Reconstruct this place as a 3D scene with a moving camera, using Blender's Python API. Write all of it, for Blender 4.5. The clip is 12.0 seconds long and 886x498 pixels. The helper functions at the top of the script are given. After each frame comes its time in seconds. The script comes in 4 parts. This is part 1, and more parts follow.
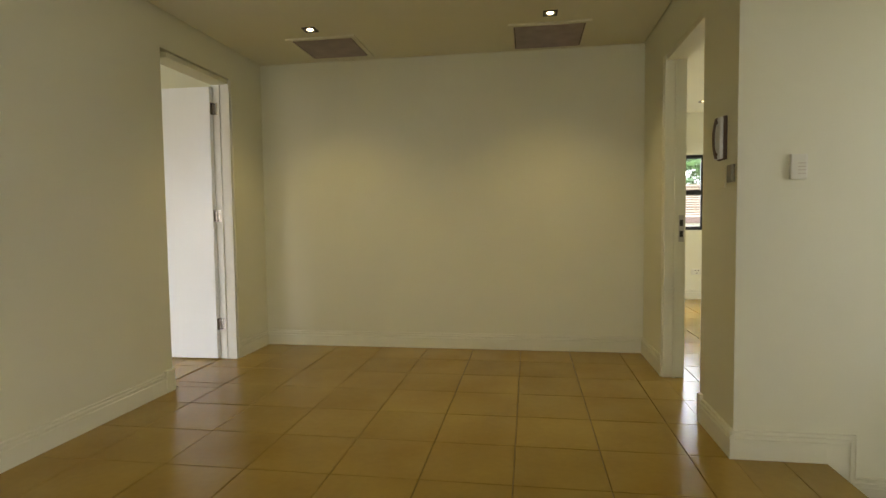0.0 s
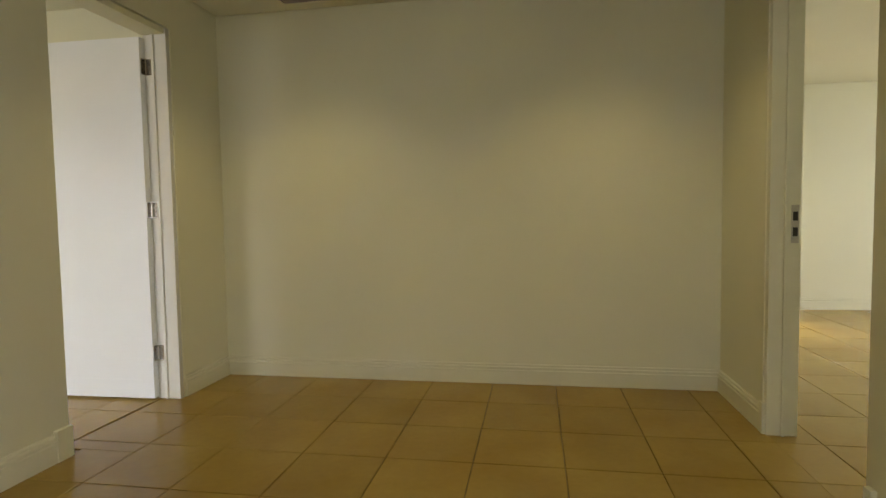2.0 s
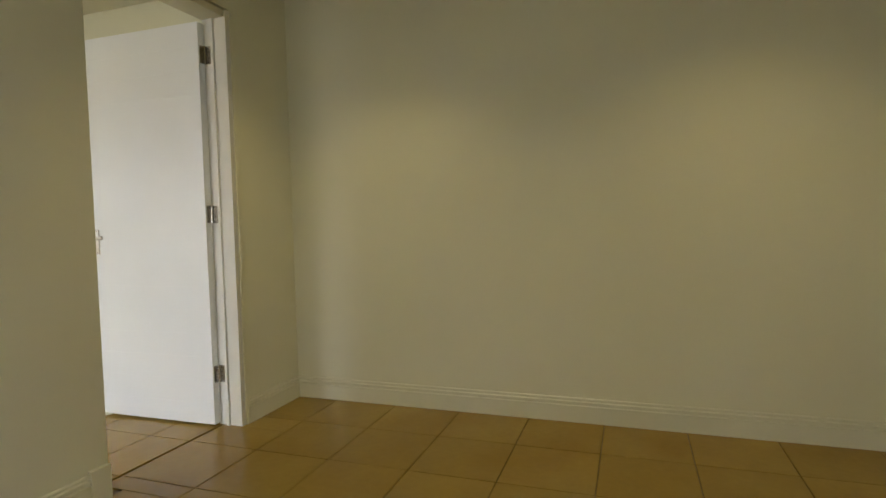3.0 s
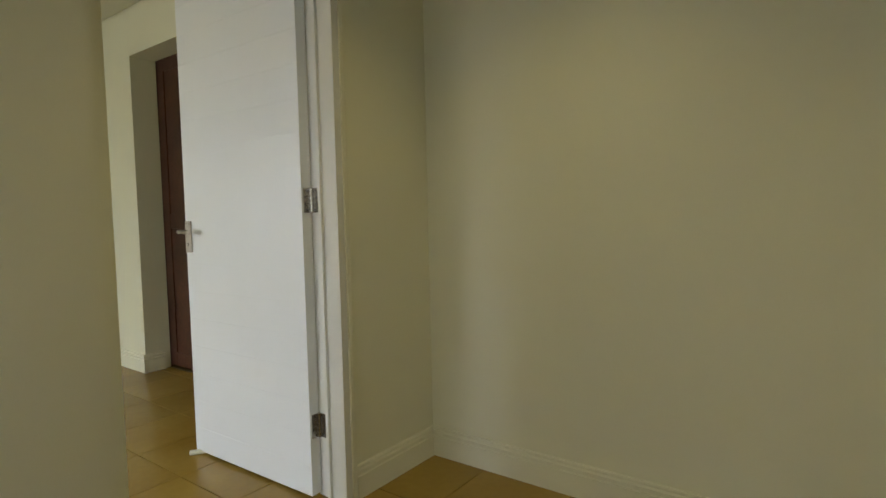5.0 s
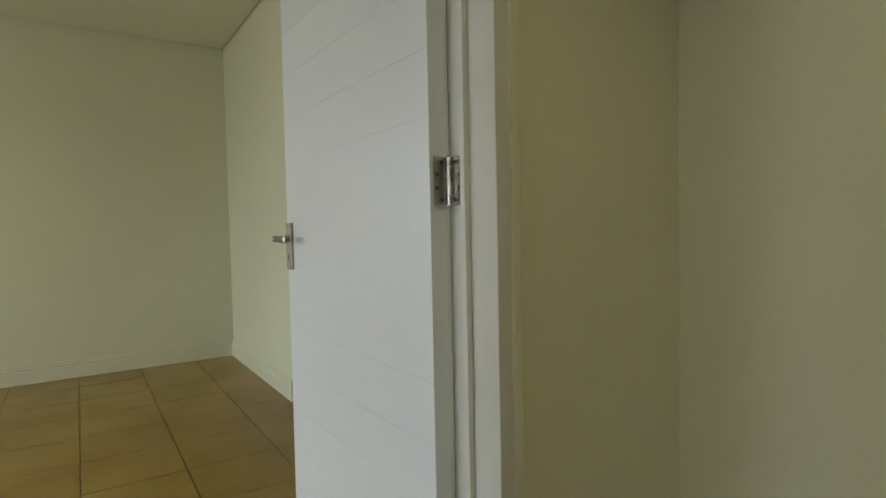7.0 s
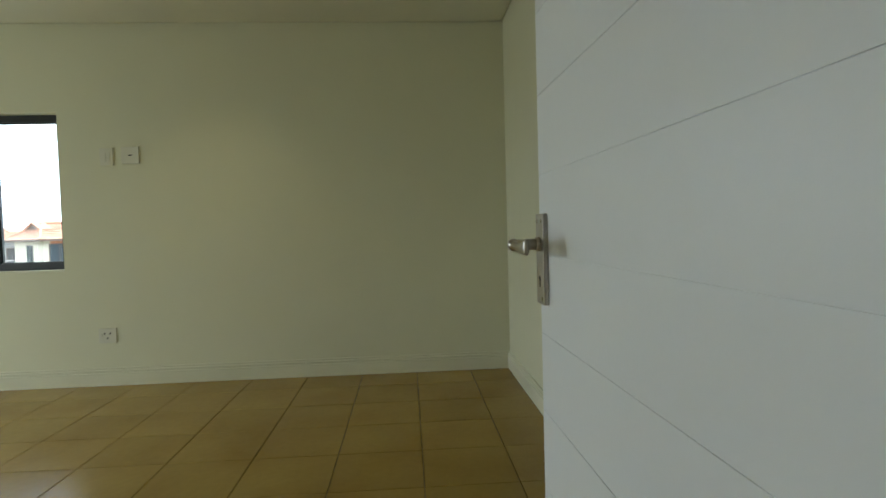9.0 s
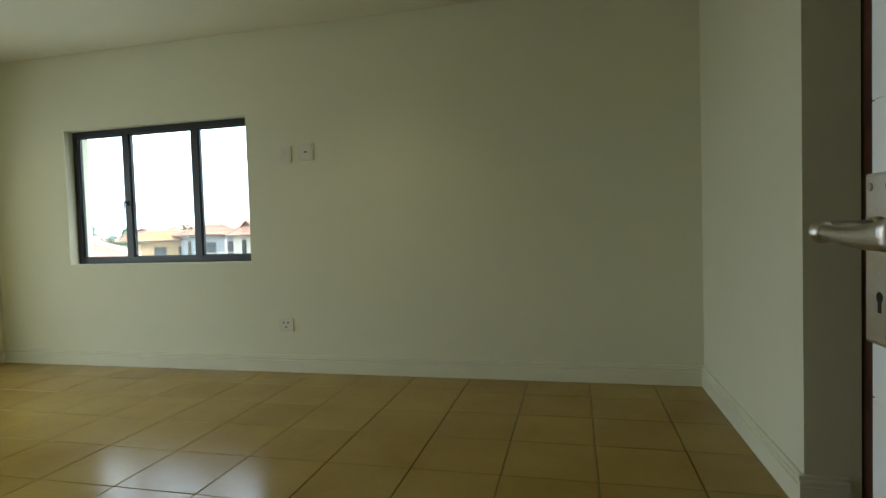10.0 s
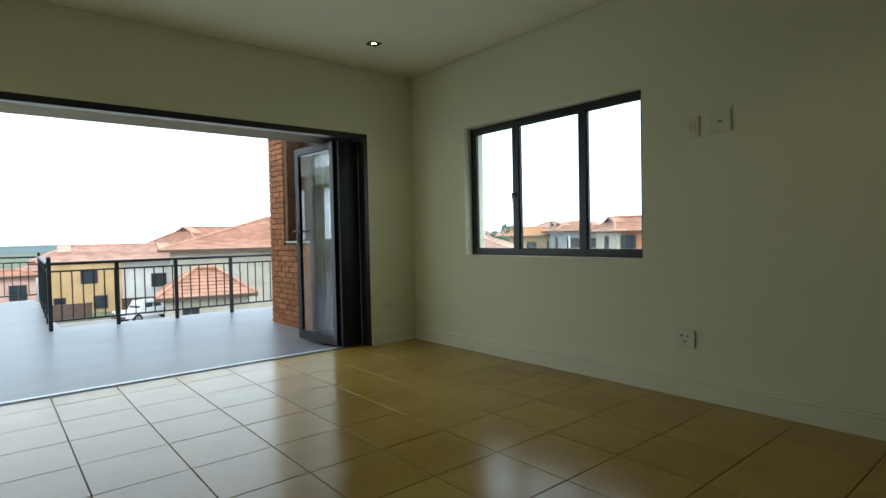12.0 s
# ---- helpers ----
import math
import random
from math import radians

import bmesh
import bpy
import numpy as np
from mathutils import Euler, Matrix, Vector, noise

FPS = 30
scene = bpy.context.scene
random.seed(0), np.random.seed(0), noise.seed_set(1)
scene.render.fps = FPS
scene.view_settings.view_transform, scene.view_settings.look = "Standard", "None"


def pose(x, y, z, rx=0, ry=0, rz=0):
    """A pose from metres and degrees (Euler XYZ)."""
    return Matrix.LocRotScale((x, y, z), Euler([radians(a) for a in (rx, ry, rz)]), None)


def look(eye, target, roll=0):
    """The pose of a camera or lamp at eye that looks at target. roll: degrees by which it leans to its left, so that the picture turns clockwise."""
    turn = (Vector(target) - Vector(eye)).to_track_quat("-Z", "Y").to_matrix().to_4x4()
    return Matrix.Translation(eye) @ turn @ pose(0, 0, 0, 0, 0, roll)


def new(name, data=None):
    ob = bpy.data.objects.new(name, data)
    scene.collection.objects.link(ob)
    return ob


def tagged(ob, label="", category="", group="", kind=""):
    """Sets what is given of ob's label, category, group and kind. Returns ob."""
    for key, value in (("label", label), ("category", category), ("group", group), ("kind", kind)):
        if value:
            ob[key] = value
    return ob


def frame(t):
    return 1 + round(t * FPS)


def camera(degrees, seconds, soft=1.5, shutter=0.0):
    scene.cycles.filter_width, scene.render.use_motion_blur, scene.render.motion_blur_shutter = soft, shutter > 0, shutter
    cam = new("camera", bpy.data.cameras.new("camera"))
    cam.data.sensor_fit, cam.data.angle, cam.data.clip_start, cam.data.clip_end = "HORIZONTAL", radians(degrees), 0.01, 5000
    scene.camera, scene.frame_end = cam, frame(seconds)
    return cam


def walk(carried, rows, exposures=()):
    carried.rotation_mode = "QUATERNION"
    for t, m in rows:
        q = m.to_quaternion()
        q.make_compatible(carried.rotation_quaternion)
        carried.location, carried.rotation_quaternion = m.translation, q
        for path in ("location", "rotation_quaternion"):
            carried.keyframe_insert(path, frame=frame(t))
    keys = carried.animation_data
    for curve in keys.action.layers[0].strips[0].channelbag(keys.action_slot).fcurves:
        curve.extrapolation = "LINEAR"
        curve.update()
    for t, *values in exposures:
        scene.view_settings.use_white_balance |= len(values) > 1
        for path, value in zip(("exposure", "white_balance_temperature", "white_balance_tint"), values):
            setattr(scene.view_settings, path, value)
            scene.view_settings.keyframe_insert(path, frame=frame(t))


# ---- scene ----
cam = camera(78.1, 12.0)
PATH = [
    (0, (2.205, -4.336, 1.037), (1.895, -2.363, 0.931), -0.7),
    (0.5, (2.156, -4.092, 1.031), (1.855, -2.118, 0.92), -0.7),
    (1, (2.12, -3.849, 1.018), (1.823, -1.874, 0.909), -0.8),
    (1.5, (2.072, -3.583, 1.03), (1.784, -1.607, 0.917), -0.7),
    (2, (2.026, -3.316, 1.013), (1.693, -1.347, 0.902), -0.9),
    (2.5, (1.961, -3.045, 1.019), (1.532, -1.094, 0.905), -1.1),
    (3, (1.900, -2.775, 1.020), (1.245, -0.884, 0.922), -1.4),
    (3.5, (1.774, -2.534, 0.999), (0.972, -0.703, 0.914), -1.4),
    (5.5, (1.284, -1.596, 1.025), (-0.014, -0.078, 0.913), -1.2),
    (5.8, (1.182, -1.466, 1.026), (-0.178, -0.003, 0.927), -1.1),
    (6.5, (0.894, -1.225, 1.012), (-0.647, 0.046, 0.926), -1.0),
    (8.5, (0.152, -0.82, 1.005), (-1.793, -0.361, 0.923), -1.7),
    (9, (-0.055, -0.78, 1.008), (-2.049, -0.652, 0.931), -1.6),
    (9.5, (-0.207, -0.785, 0.991), (-2.193, -1.008, 0.92), -1.6),
    (10, (-0.372, -0.812, 0.992), (-2.315, -1.282, 0.917), -1.8),
    (10.5, (-0.545, -0.85, 0.972), (-2.384, -1.633, 0.909), -1.7),
    (10.7, (-0.657, -0.879, 0.974), (-2.403, -1.853, 0.917), -1.7),
    (11, (-0.711, -0.997, 0.963), (-2.304, -2.204, 0.916), -1.6),
    (11.5, (-0.739, -1.165, 0.981), (-2.151, -2.58, 0.922), -1.5),
    (12, (-0.796, -1.309, 0.969), (-2.079, -2.843, 0.917), -1.2),
]
walk(cam, [(t, look(eye, target, roll)) for t, eye, target, roll in PATH],
     [(0, 1.45, 6950, 15), (2, 1.37, 6850, 15), (3.5, 1.24, 6600, 13), (5.5, 1.02, 6350, 10), (6.5, 0.94, 6200, 9), (8.5, 0.56, 6050, 4), (9.5, 0.25, 6000, 2), (10.5, 0.12, 5950, 2), (11, -0.05, 5950, 2), (12, -0.72, 5900, 2)])

# ---- world, sun and lamps ----
world = bpy.data.worlds.new("overcast_sky")
scene.world = world
world.use_nodes = True
wn, wl = world.node_tree.nodes, world.node_tree.links
sky = wn.new("ShaderNodeTexSky")
sky.sky_type = "NISHITA"
sky.sun_disc = False
sky.sun_elevation = radians(48)
sky.sun_rotation = radians(-10)
sky.air_density, sky.dust_density, sky.ozone_density = 1.0, 6.0, 1.0
cloud = wn.new("ShaderNodeMixRGB")
cloud.inputs["Fac"].default_value = 0.75
cloud.inputs["Color2"].default_value = (18.6, 20.3, 22.6, 1)
wl.new(sky.outputs["Color"], cloud.inputs["Color1"])
wl.new(cloud.outputs["Color"], wn["Background"].inputs["Color"])
wn["Background"].inputs["Strength"].default_value = 0.23


def lamp(name, kind, energy, color, m, **more):
    data = bpy.data.lights.new(name, kind)
    data.energy, data.color = energy, color
    for key, value in more.items():
        if key == "size":
            data.size = value
        elif key == "size_y":
            data.shape, data.size_y = "RECTANGLE", value
        elif key == "angle":
            data.angle = radians(value)
        elif key == "cone":
            data.spot_size = radians(value)
        elif key == "blend":
            data.spot_blend = value
        elif key == "radius":
            data.shadow_soft_size = value
    ob = new(name, data)
    ob.matrix_world = m
    return ob


lamp("sun", "SUN", 1.5, (1.0, 0.97, 0.92), look((0, 0, 30), (6, -26, 0)), angle=15)
# daylight through the glazed door at the far end of the hall and an added, unseen side room window
lamp("hall_daylight", "AREA", 8.8, (1.0, 1.0, 0.93), look((2.1, -7.9, 1.25), (1.6, 0, 1.15)), size=2.0, size_y=1.9)
lamp("side_room_daylight", "AREA", 15, (0.95, 0.98, 1.0), look((7.3, 0.9, 1.35), (3.5, 0.9, 0.9)), size=2.2, size_y=1.3)
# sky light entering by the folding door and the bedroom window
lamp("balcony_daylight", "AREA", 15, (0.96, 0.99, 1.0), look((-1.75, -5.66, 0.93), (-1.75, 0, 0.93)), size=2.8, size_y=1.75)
lamp("window_daylight", "AREA", 2, (0.96, 0.99, 1.0), look((-3.93, -3.9, 1.32), (0, -3.9, 1.32)), size=1.45, size_y=0.9)
lamp("stairwell_daylight", "AREA", 2.4, (1.0, 1.0, 0.98), look((5.0, -2.98, 1.3), (4.6, -1.87, 1.0)), size=1.3, size_y=1.1)
WARM = (1.0, 0.82, 0.42)


# ---- materials ----
def material(name, color, rough=0.6, metal=0.0, vary=0.06, scale=3.0, fine=60.0, bump=0.02, coat=0.0, spread=0.0, stains=None, shine=0.5):
    m = bpy.data.materials.new(name)
    m.use_nodes = True
    n, l = m.node_tree.nodes, m.node_tree.links
    b = n["Principled BSDF"]
    b.inputs["Roughness"].default_value = rough
    b.inputs["Metallic"].default_value = metal
    b.inputs["Coat Weight"].default_value = coat
    b.inputs["Coat Roughness"].default_value = 0.12
    b.inputs["Specular IOR Level"].default_value = shine
    tc = n.new("ShaderNodeTexCoord")
    geo = n.new("ShaderNodeNewGeometry")
    big = n.new("ShaderNodeTexNoise")
    big.inputs["Scale"].default_value = scale
    big.inputs["Detail"].default_value = 5
    small = n.new("ShaderNodeTexNoise")
    small.inputs["Scale"].default_value = fine
    small.inputs["Detail"].default_value = 3
    l.new(geo.outputs["Position"], big.inputs["Vector"])
    l.new(geo.outputs["Position"], small.inputs["Vector"])
    ramp = n.new("ShaderNodeValToRGB")
    lo = [max(0.0, c * (1 - vary * 2)) for c in color]
    hi = [min(1.0, c * (1 + vary * 2)) for c in color]
    if stains:
        lo = list(stains)
    ramp.color_ramp.elements[0].color = (*lo, 1)
    ramp.color_ramp.elements[1].color = (*hi, 1)
    ramp.color_ramp.elements[0].position = 0.3
    ramp.color_ramp.elements[1].position = 0.7
    l.new(big.outputs["Fac"], ramp.inputs["Fac"])
    mix = n.new("ShaderNodeMixRGB")
    mix.blend_type = "OVERLAY"
    mix.inputs["Fac"].default_value = min(0.5, vary * 2)
    l.new(ramp.outputs["Color"], mix.inputs["Color1"])
    l.new(small.outputs["Fac"], mix.inputs["Color2"])
    out = mix.outputs["Color"]
    if spread:
        info = n.new("ShaderNodeObjectInfo")
        mul = n.new("ShaderNodeMath")
        mul.operation = "MULTIPLY_ADD"
        mul.inputs[1].default_value = spread * 2
        mul.inputs[2].default_value = 1 - spread
        l.new(info.outputs["Random"], mul.inputs[0])
        hsv = n.new("ShaderNodeHueSaturation")
        l.new(mul.outputs[0], hsv.inputs["Value"])
        l.new(out, hsv.inputs["Color"])
        out = hsv.outputs["Color"]
    l.new(out, b.inputs["Base Color"])
    if bump:
        bp = n.new("ShaderNodeBump")
        bp.inputs["Strength"].default_value = bump * 5
        bp.inputs["Distance"].default_value = 0.002
        l.new(small.outputs["Fac"], bp.inputs["Height"])
        l.new(bp.outputs["Normal"], b.inputs["Normal"])
    return m


PAINT = material("cream_wall_paint", (0.715, 0.705, 0.535), 0.72, vary=0.012, scale=1.4, fine=140, bump=0.03)
CEIL = material("ceiling_paint", (0.73, 0.715, 0.57), 0.8, vary=0.012, scale=1.1, fine=120, bump=0.02)
TRIM = material("skirting_satin_paint", (0.715, 0.70, 0.54), 0.55, vary=0.02, scale=2.5, fine=90, bump=0.02)
WHITE = material("white_door_enamel", (0.78, 0.812, 0.83), 0.36, vary=0.012, scale=2.0, fine=70, bump=0.03)
FRAMEPAINT = material("off_white_frame_paint", (0.68, 0.68, 0.62), 0.45, vary=0.02, scale=2.0, fine=70, bump=0.03)
TILE = material("tan_glazed_tile", (0.328, 0.226, 0.052), 0.2, vary=0.04, scale=2.3, fine=30, bump=0.010, coat=0.04, shine=0.2, spread=0.06, stains=(0.295, 0.185, 0.036))
GROUT = material("brown_grout", (0.23, 0.16, 0.055), 0.9, vary=0.1, scale=9, fine=160, bump=0.06)
BALCONY = material("pale_balcony_floor", (0.20, 0.205, 0.21), 0.38, vary=0.05, scale=2, fine=60, bump=0.02)
BRONZE = material("charcoal_powder_coat", (0.010, 0.0105, 0.013), 0.38, vary=0.1, scale=6, fine=200, bump=0.01)
RUBBER = material("black_rubber", (0.012, 0.012, 0.012), 0.7, vary=0.1, bump=0.02)
STEEL = material("brushed_nickel", (0.44, 0.41, 0.36), 0.33, 1.0, vary=0.06, scale=20, fine=300, bump=0.03)
CHROME = material("polished_steel_hinge", (0.44, 0.41, 0.36), 0.27, 1.0, vary=0.05, scale=30, fine=200, bump=0.02)
ALUMINIUM = material("dull_aluminium", (0.55, 0.56, 0.57), 0.45, 0.6, vary=0.05, scale=12, fine=200, bump=0.02)
DARK = material("black_recess", (0.015, 0.014, 0.013), 0.8, vary=0.05, bump=0)
PLASTIC = material("white_switch_plastic", (0.68, 0.67, 0.56), 0.4, vary=0.012, scale=8, fine=100, bump=0.01)
GREYPLASTIC = material("grey_keypad_plastic", (0.21, 0.195, 0.15), 0.4, vary=0.05, scale=12, fine=120, bump=0.01)
# wood of the inner door, also the painted shade of the brick opening
WOODANDSHADE = material("dark_wood_and_opening_shade", (0.060, 0.022, 0.012), 0.38, vary=0.25, scale=4, fine=50, bump=0.05)
BRICK = material("red_face_brick", (0.33, 0.118, 0.036), 0.85, vary=0.16, scale=14, fine=110, bump=0.18, spread=0.22)
MORTAR = material("grey_brown_mortar", (0.15, 0.075, 0.038), 0.95, vary=0.12, scale=20, fine=150, bump=0.15)
GRILLE = material("grey_vent_mesh", (0.42, 0.36, 0.34), 0.65, vary=0.06, scale=10, fine=220, bump=0.05)
ROOF = material("terracotta_roof_tile", (0.46, 0.24, 0.155), 0.8, vary=0.12, scale=1.2, fine=14, bump=0.1)
ROOFPALE = material("weathered_roof_tile", (0.50, 0.30, 0.22), 0.85, vary=0.12, scale=1.2, fine=14, bump=0.1)
ROOFORANGE = material("orange_roof_tile", (0.56, 0.29, 0.13), 0.85, vary=0.12, scale=1.2, fine=14, bump=0.1)
ROOFTAN = material("tan_roof_tile", (0.13, 0.098, 0.066), 0.85, vary=0.14, scale=1.2, fine=14, bump=0.1)
STUCCO = material("beige_stucco", (0.52, 0.47, 0.38), 0.9, vary=0.06, scale=0.9, fine=20, bump=0.08)
STUCCOWHITE = material("white_stucco", (0.76, 0.75, 0.71), 0.9, vary=0.05, scale=0.9, fine=20, bump=0.08)
STUCCOYELLOW = material("ochre_stucco", (0.56, 0.375, 0.18), 0.9, vary=0.06, scale=0.9, fine=20, bump=0.08)
STUCCORED = material("orange_red_stucco", (0.52, 0.22, 0.12), 0.9, vary=0.06, scale=0.9, fine=20, bump=0.08)
STUCCOPINK = material("pale_brick_stucco", (0.58, 0.37, 0.30), 0.9, vary=0.1, scale=0.9, fine=20, bump=0.08)
STUCCOGREY = material("blue_grey_stucco", (0.33, 0.36, 0.38), 0.9, vary=0.06, scale=0.9, fine=20, bump=0.08)
FASCIA = material("brown_fascia", (0.10, 0.06, 0.045), 0.6, vary=0.1, scale=2, fine=30, bump=0.03)
GRASS = material("dry_green_ground", (0.085, 0.105, 0.055), 0.95, vary=0.25, scale=0.15, fine=3, bump=0.2, stains=(0.12, 0.11, 0.07))
PAVING = material("grey_driveway_paving", (0.30, 0.28, 0.26), 0.9, vary=0.1, scale=0.6, fine=9, bump=0.1)
LEAF = material("green_leaves", (0.055, 0.115, 0.035), 0.6, vary=0.3, scale=1.5, fine=12, bump=0.05, spread=0.1)
BARK = material("brown_bark", (0.12, 0.08, 0.05), 0.9, vary=0.2, scale=6, fine=40, bump=0.3)
# bluish base colour carries the distance haze of the hills
HILL = material("haze_tinted_hill_bush", (0.085, 0.115, 0.11), 1.0, vary=0.15, scale=0.02, fine=0.2, bump=0)
CARWHITE = material("white_car_paint", (0.78, 0.79, 0.80), 0.25, vary=0.012, scale=1, fine=30, bump=0, coat=0.6)
DARKGLASS = material("dark_window_glass", (0.03, 0.04, 0.05), 0.08, vary=0.05, scale=0.5, fine=4, bump=0)
TYRE = material("black_tyre", (0.02, 0.02, 0.02), 0.85, vary=0.1, bump=0.05)

GLASS = bpy.data.materials.new("clear_glass")
GLASS.use_nodes = True
gb = GLASS.node_tree.nodes["Principled BSDF"]
gb.inputs["Base Color"].default_value = (0.96, 0.98, 0.98, 1)
gb.inputs["Roughness"].default_value = 0.0
gb.inputs["IOR"].default_value = 1.45
gb.inputs["Transmission Weight"].default_value = 1.0

GLOW = bpy.data.materials.new("warm_lamp_glow")
GLOW.use_nodes = True
ge = GLOW.node_tree.nodes["Principled BSDF"]
ge.inputs["Base Color"].default_value = (1, 0.9, 0.6, 1)
ge.inputs["Emission Color"].default_value = (1.0, 0.80, 0.42, 1)
ge.inputs["Emission Strength"].default_value = 5.5


# ---- mesh helpers ----
def box(bm, x0, x1, y0, y1, z0, z1, m=None, bevel=0.0):
    """A box into bm; m turns it; bevel rounds its edges."""
    r = bmesh.ops.create_cube(bm, size=1)
    vs = r["verts"]
    for v in vs:
        v.co = Vector(((x0 + x1) / 2 + v.co.x * (x1 - x0), (y0 + y1) / 2 + v.co.y * (y1 - y0), (z0 + z1) / 2 + v.co.z * (z1 - z0)))
    if bevel:
        es = list({e for v in vs for e in v.link_edges})
        r = bmesh.ops.bevel(bm, geom=es, offset=bevel, segments=2, profile=0.7, affect="EDGES")
        vs = list({v for f in r["faces"] for v in f.verts} | {v for v in vs if v.is_valid})
    if m is not None:
        bmesh.ops.transform(bm, matrix=m, verts=vs)
    return vs


def rod(bm, a, b, r, r2=None, segs=12, caps=True):
    a, b = Vector(a), Vector(b)
    d = b - a
    m = Matrix.Translation((a + b) / 2) @ d.to_track_quat("Z", "Y").to_matrix().to_4x4()
    return bmesh.ops.create_cone(bm, cap_ends=caps, segments=segs, radius1=r, radius2=r if r2 is None else r2, depth=d.length, matrix=m)["verts"]


def profile(bm, pts, a, b, out, up=Vector((0, 0, 1))):
    """Sweeps a profile of (out, up) pairs from a to b."""
    a, b, out = Vector(a), Vector(b), Vector(out)
    rings = [[bm.verts.new(p + out * u + up * v) for u, v in pts] for p in (a, b)]
    n = len(pts)
    for i in range(n):
        bm.faces.new((rings[0][i], rings[0][(i + 1) % n], rings[1][(i + 1) % n], rings[1][i]))
    bm.faces.new(rings[0][::-1])
    bm.faces.new(rings[1])


def mesh_of(name, bm, mat):
    bmesh.ops.recalc_face_normals(bm, faces=bm.faces)
    me = bpy.data.meshes.new(name)
    bm.to_mesh(me)
    bm.free()
    me.materials.append(mat)
    return me


def part(name, bm, mat, parent=None, label="", smooth=False):
    me = mesh_of(name, bm, mat)
    if smooth:
        me.polygons.foreach_set("use_smooth", [True] * len(me.polygons))
    ob = new(name, me)
    if parent is not None:
        ob.parent = parent
    if label:
        tagged(ob, label)
    return ob


def boxes(name, mat, parent, *dims, label="", bevel=0.0):
    bm = bmesh.new()
    for d in dims:
        box(bm, *d, bevel=bevel)
    return part(name, bm, mat, parent, label)


def thing(name, label, category, m=Matrix(), group="", kind=""):
    ob = new(name)
    ob.empty_display_size = 0.1
    ob.matrix_world = m
    return tagged(ob, label, category, group, kind)


def setting(ob, label, category):
    return tagged(ob, label, category, kind="structure")


def wall(name, label, axis, face0, face1, lo, hi, z0, z1, holes=(), mat=None):
    """A wall along x or y between two faces, with holes (lo, hi, z0, z1) cut right through."""
    bm = bmesh.new()

    def slab(a, b, c, d):
        if b - a > 1e-4 and d - c > 1e-4:
            if axis == "x":
                box(bm, a, b, face0, face1, c, d)
            else:
                box(bm, face0, face1, a, b, c, d)

    at = lo
    for a, b, c, d in sorted(holes):
        slab(at, a, z0, z1)
        slab(a, b, z0, c)
        slab(a, b, d, z1)
        at = b
    slab(at, hi, z0, z1)
    bmesh.ops.remove_doubles(bm, verts=bm.verts, dist=1e-5)
    return setting(part(name, bm, mat or PAINT), label, "wall")


# ---- the shell ----
HC, BC = 2.333, 2.43        # ceilings of hall and bedroom
GROUND = -5.3
XE = -0.12                   # bedroom face of the wall between hall and bedroom
XW = -3.885                  # bedroom face of the window wall
YN = -0.075                  # bedroom face of the inner wall with the dark doorway
YS = -5.42                   # bedroom face of the balcony wall

wall("wall_hall_back", "cream painted hall wall lit by two downlights", "x", 0.0, 0.2, -0.12, 3.07, 0, 2.7)
wall("wall_hall_bedroom", "cream painted hall wall with the bedroom doorway", "y", -0.12, 0.0, -8.1, 0.0, 0, 2.7, [(-1.270, -0.4855, 0, 2.105)])
wall("wall_hall_side_room", "cream painted hall wall with the side room doorway", "y", 3.07, 3.19, -1.87, 3.1, 0, 2.7, [(-1.435, -0.625, 0, 2.06)])
wall("wall_stair", "cream painted wall above the descending stair", "x", -1.87, -1.75, 3.19, 7.5, -2.4, 2.7)
wall("wall_hall_south", "plain hall wall with a glazed door", "x", -8.1, -7.95, 0.0, 3.47, 0, 2.7, [(1.1, 3.2, 0, 2.2)])
wall("wall_stairwell_side", "plain stairwell wall", "y", 3.47, 3.6, -8.1, -3.15, -2.4, 2.7)
wall("wall_stairwell_south", "plain stairwell wall with a window", "x", -3.15, -3.0, 3.6, 7.5, -2.4, 2.7, [(4.3, 5.7, 0.7, 1.9)])
wall("wall_stairwell_end", "plain stairwell end wall", "y", 7.5, 7.62, -3.15, -1.75, -2.4, 2.7)
wall("wall_side_room_north", "cream painted side room wall with a dark framed window", "x", 2.95, 3.1, 3.19, 7.5, 0, 2.7, [(3.45, 4.40, 0.87, 1.815)])
wall("wall_side_room_east", "plain side room wall with a window opening", "y", 7.5, 7.62, -1.75, 3.1, 0, 2.7, [(-0.25, 2.05, 0.7, 2.05)])
wall("wall_bedroom_window", "cream painted bedroom wall with a dark framed window", "y", XW - 0.22, XW, YS - 0.22, 0.4, 0, 2.7, [(-4.702, -3.092, 0.782, 1.850)])
wall("wall_bedroom_inner", "cream painted bedroom wall with a dark doorway", "x", YN, YN + 0.17, XW, XE, 0, 2.7, [(-2.42, -1.52, 0, 2.13)])
wall("wall_bedroom_balcony", "cream painted bedroom wall with a wide folding door opening", "x", YS - 0.22, YS, XW, XE, 0, 2.7, [(-3.388, -0.30, 0, 1.86)])

boxes_floor = bmesh.new()
box(boxes_floor, -4.05, -0.16, YS - 0.16, 3.1, -0.25, -0.008)
box(boxes_floor, -0.16, 3.43, -8.1, 3.1, -0.25, -0.008)
box(boxes_floor, 3.43, 3.47, -8.1, -3.0, -0.25, -0.008)
box(boxes_floor, 3.43, 3.47, -1.80, 3.1, -0.25, -0.008)
box(boxes_floor, 3.47, 7.62, -1.80, 3.1, -0.25, -0.008)
floor = setting(part("floor", boxes_floor, GROUT), "tan glazed floor tiles with dark brown grout", "floor")


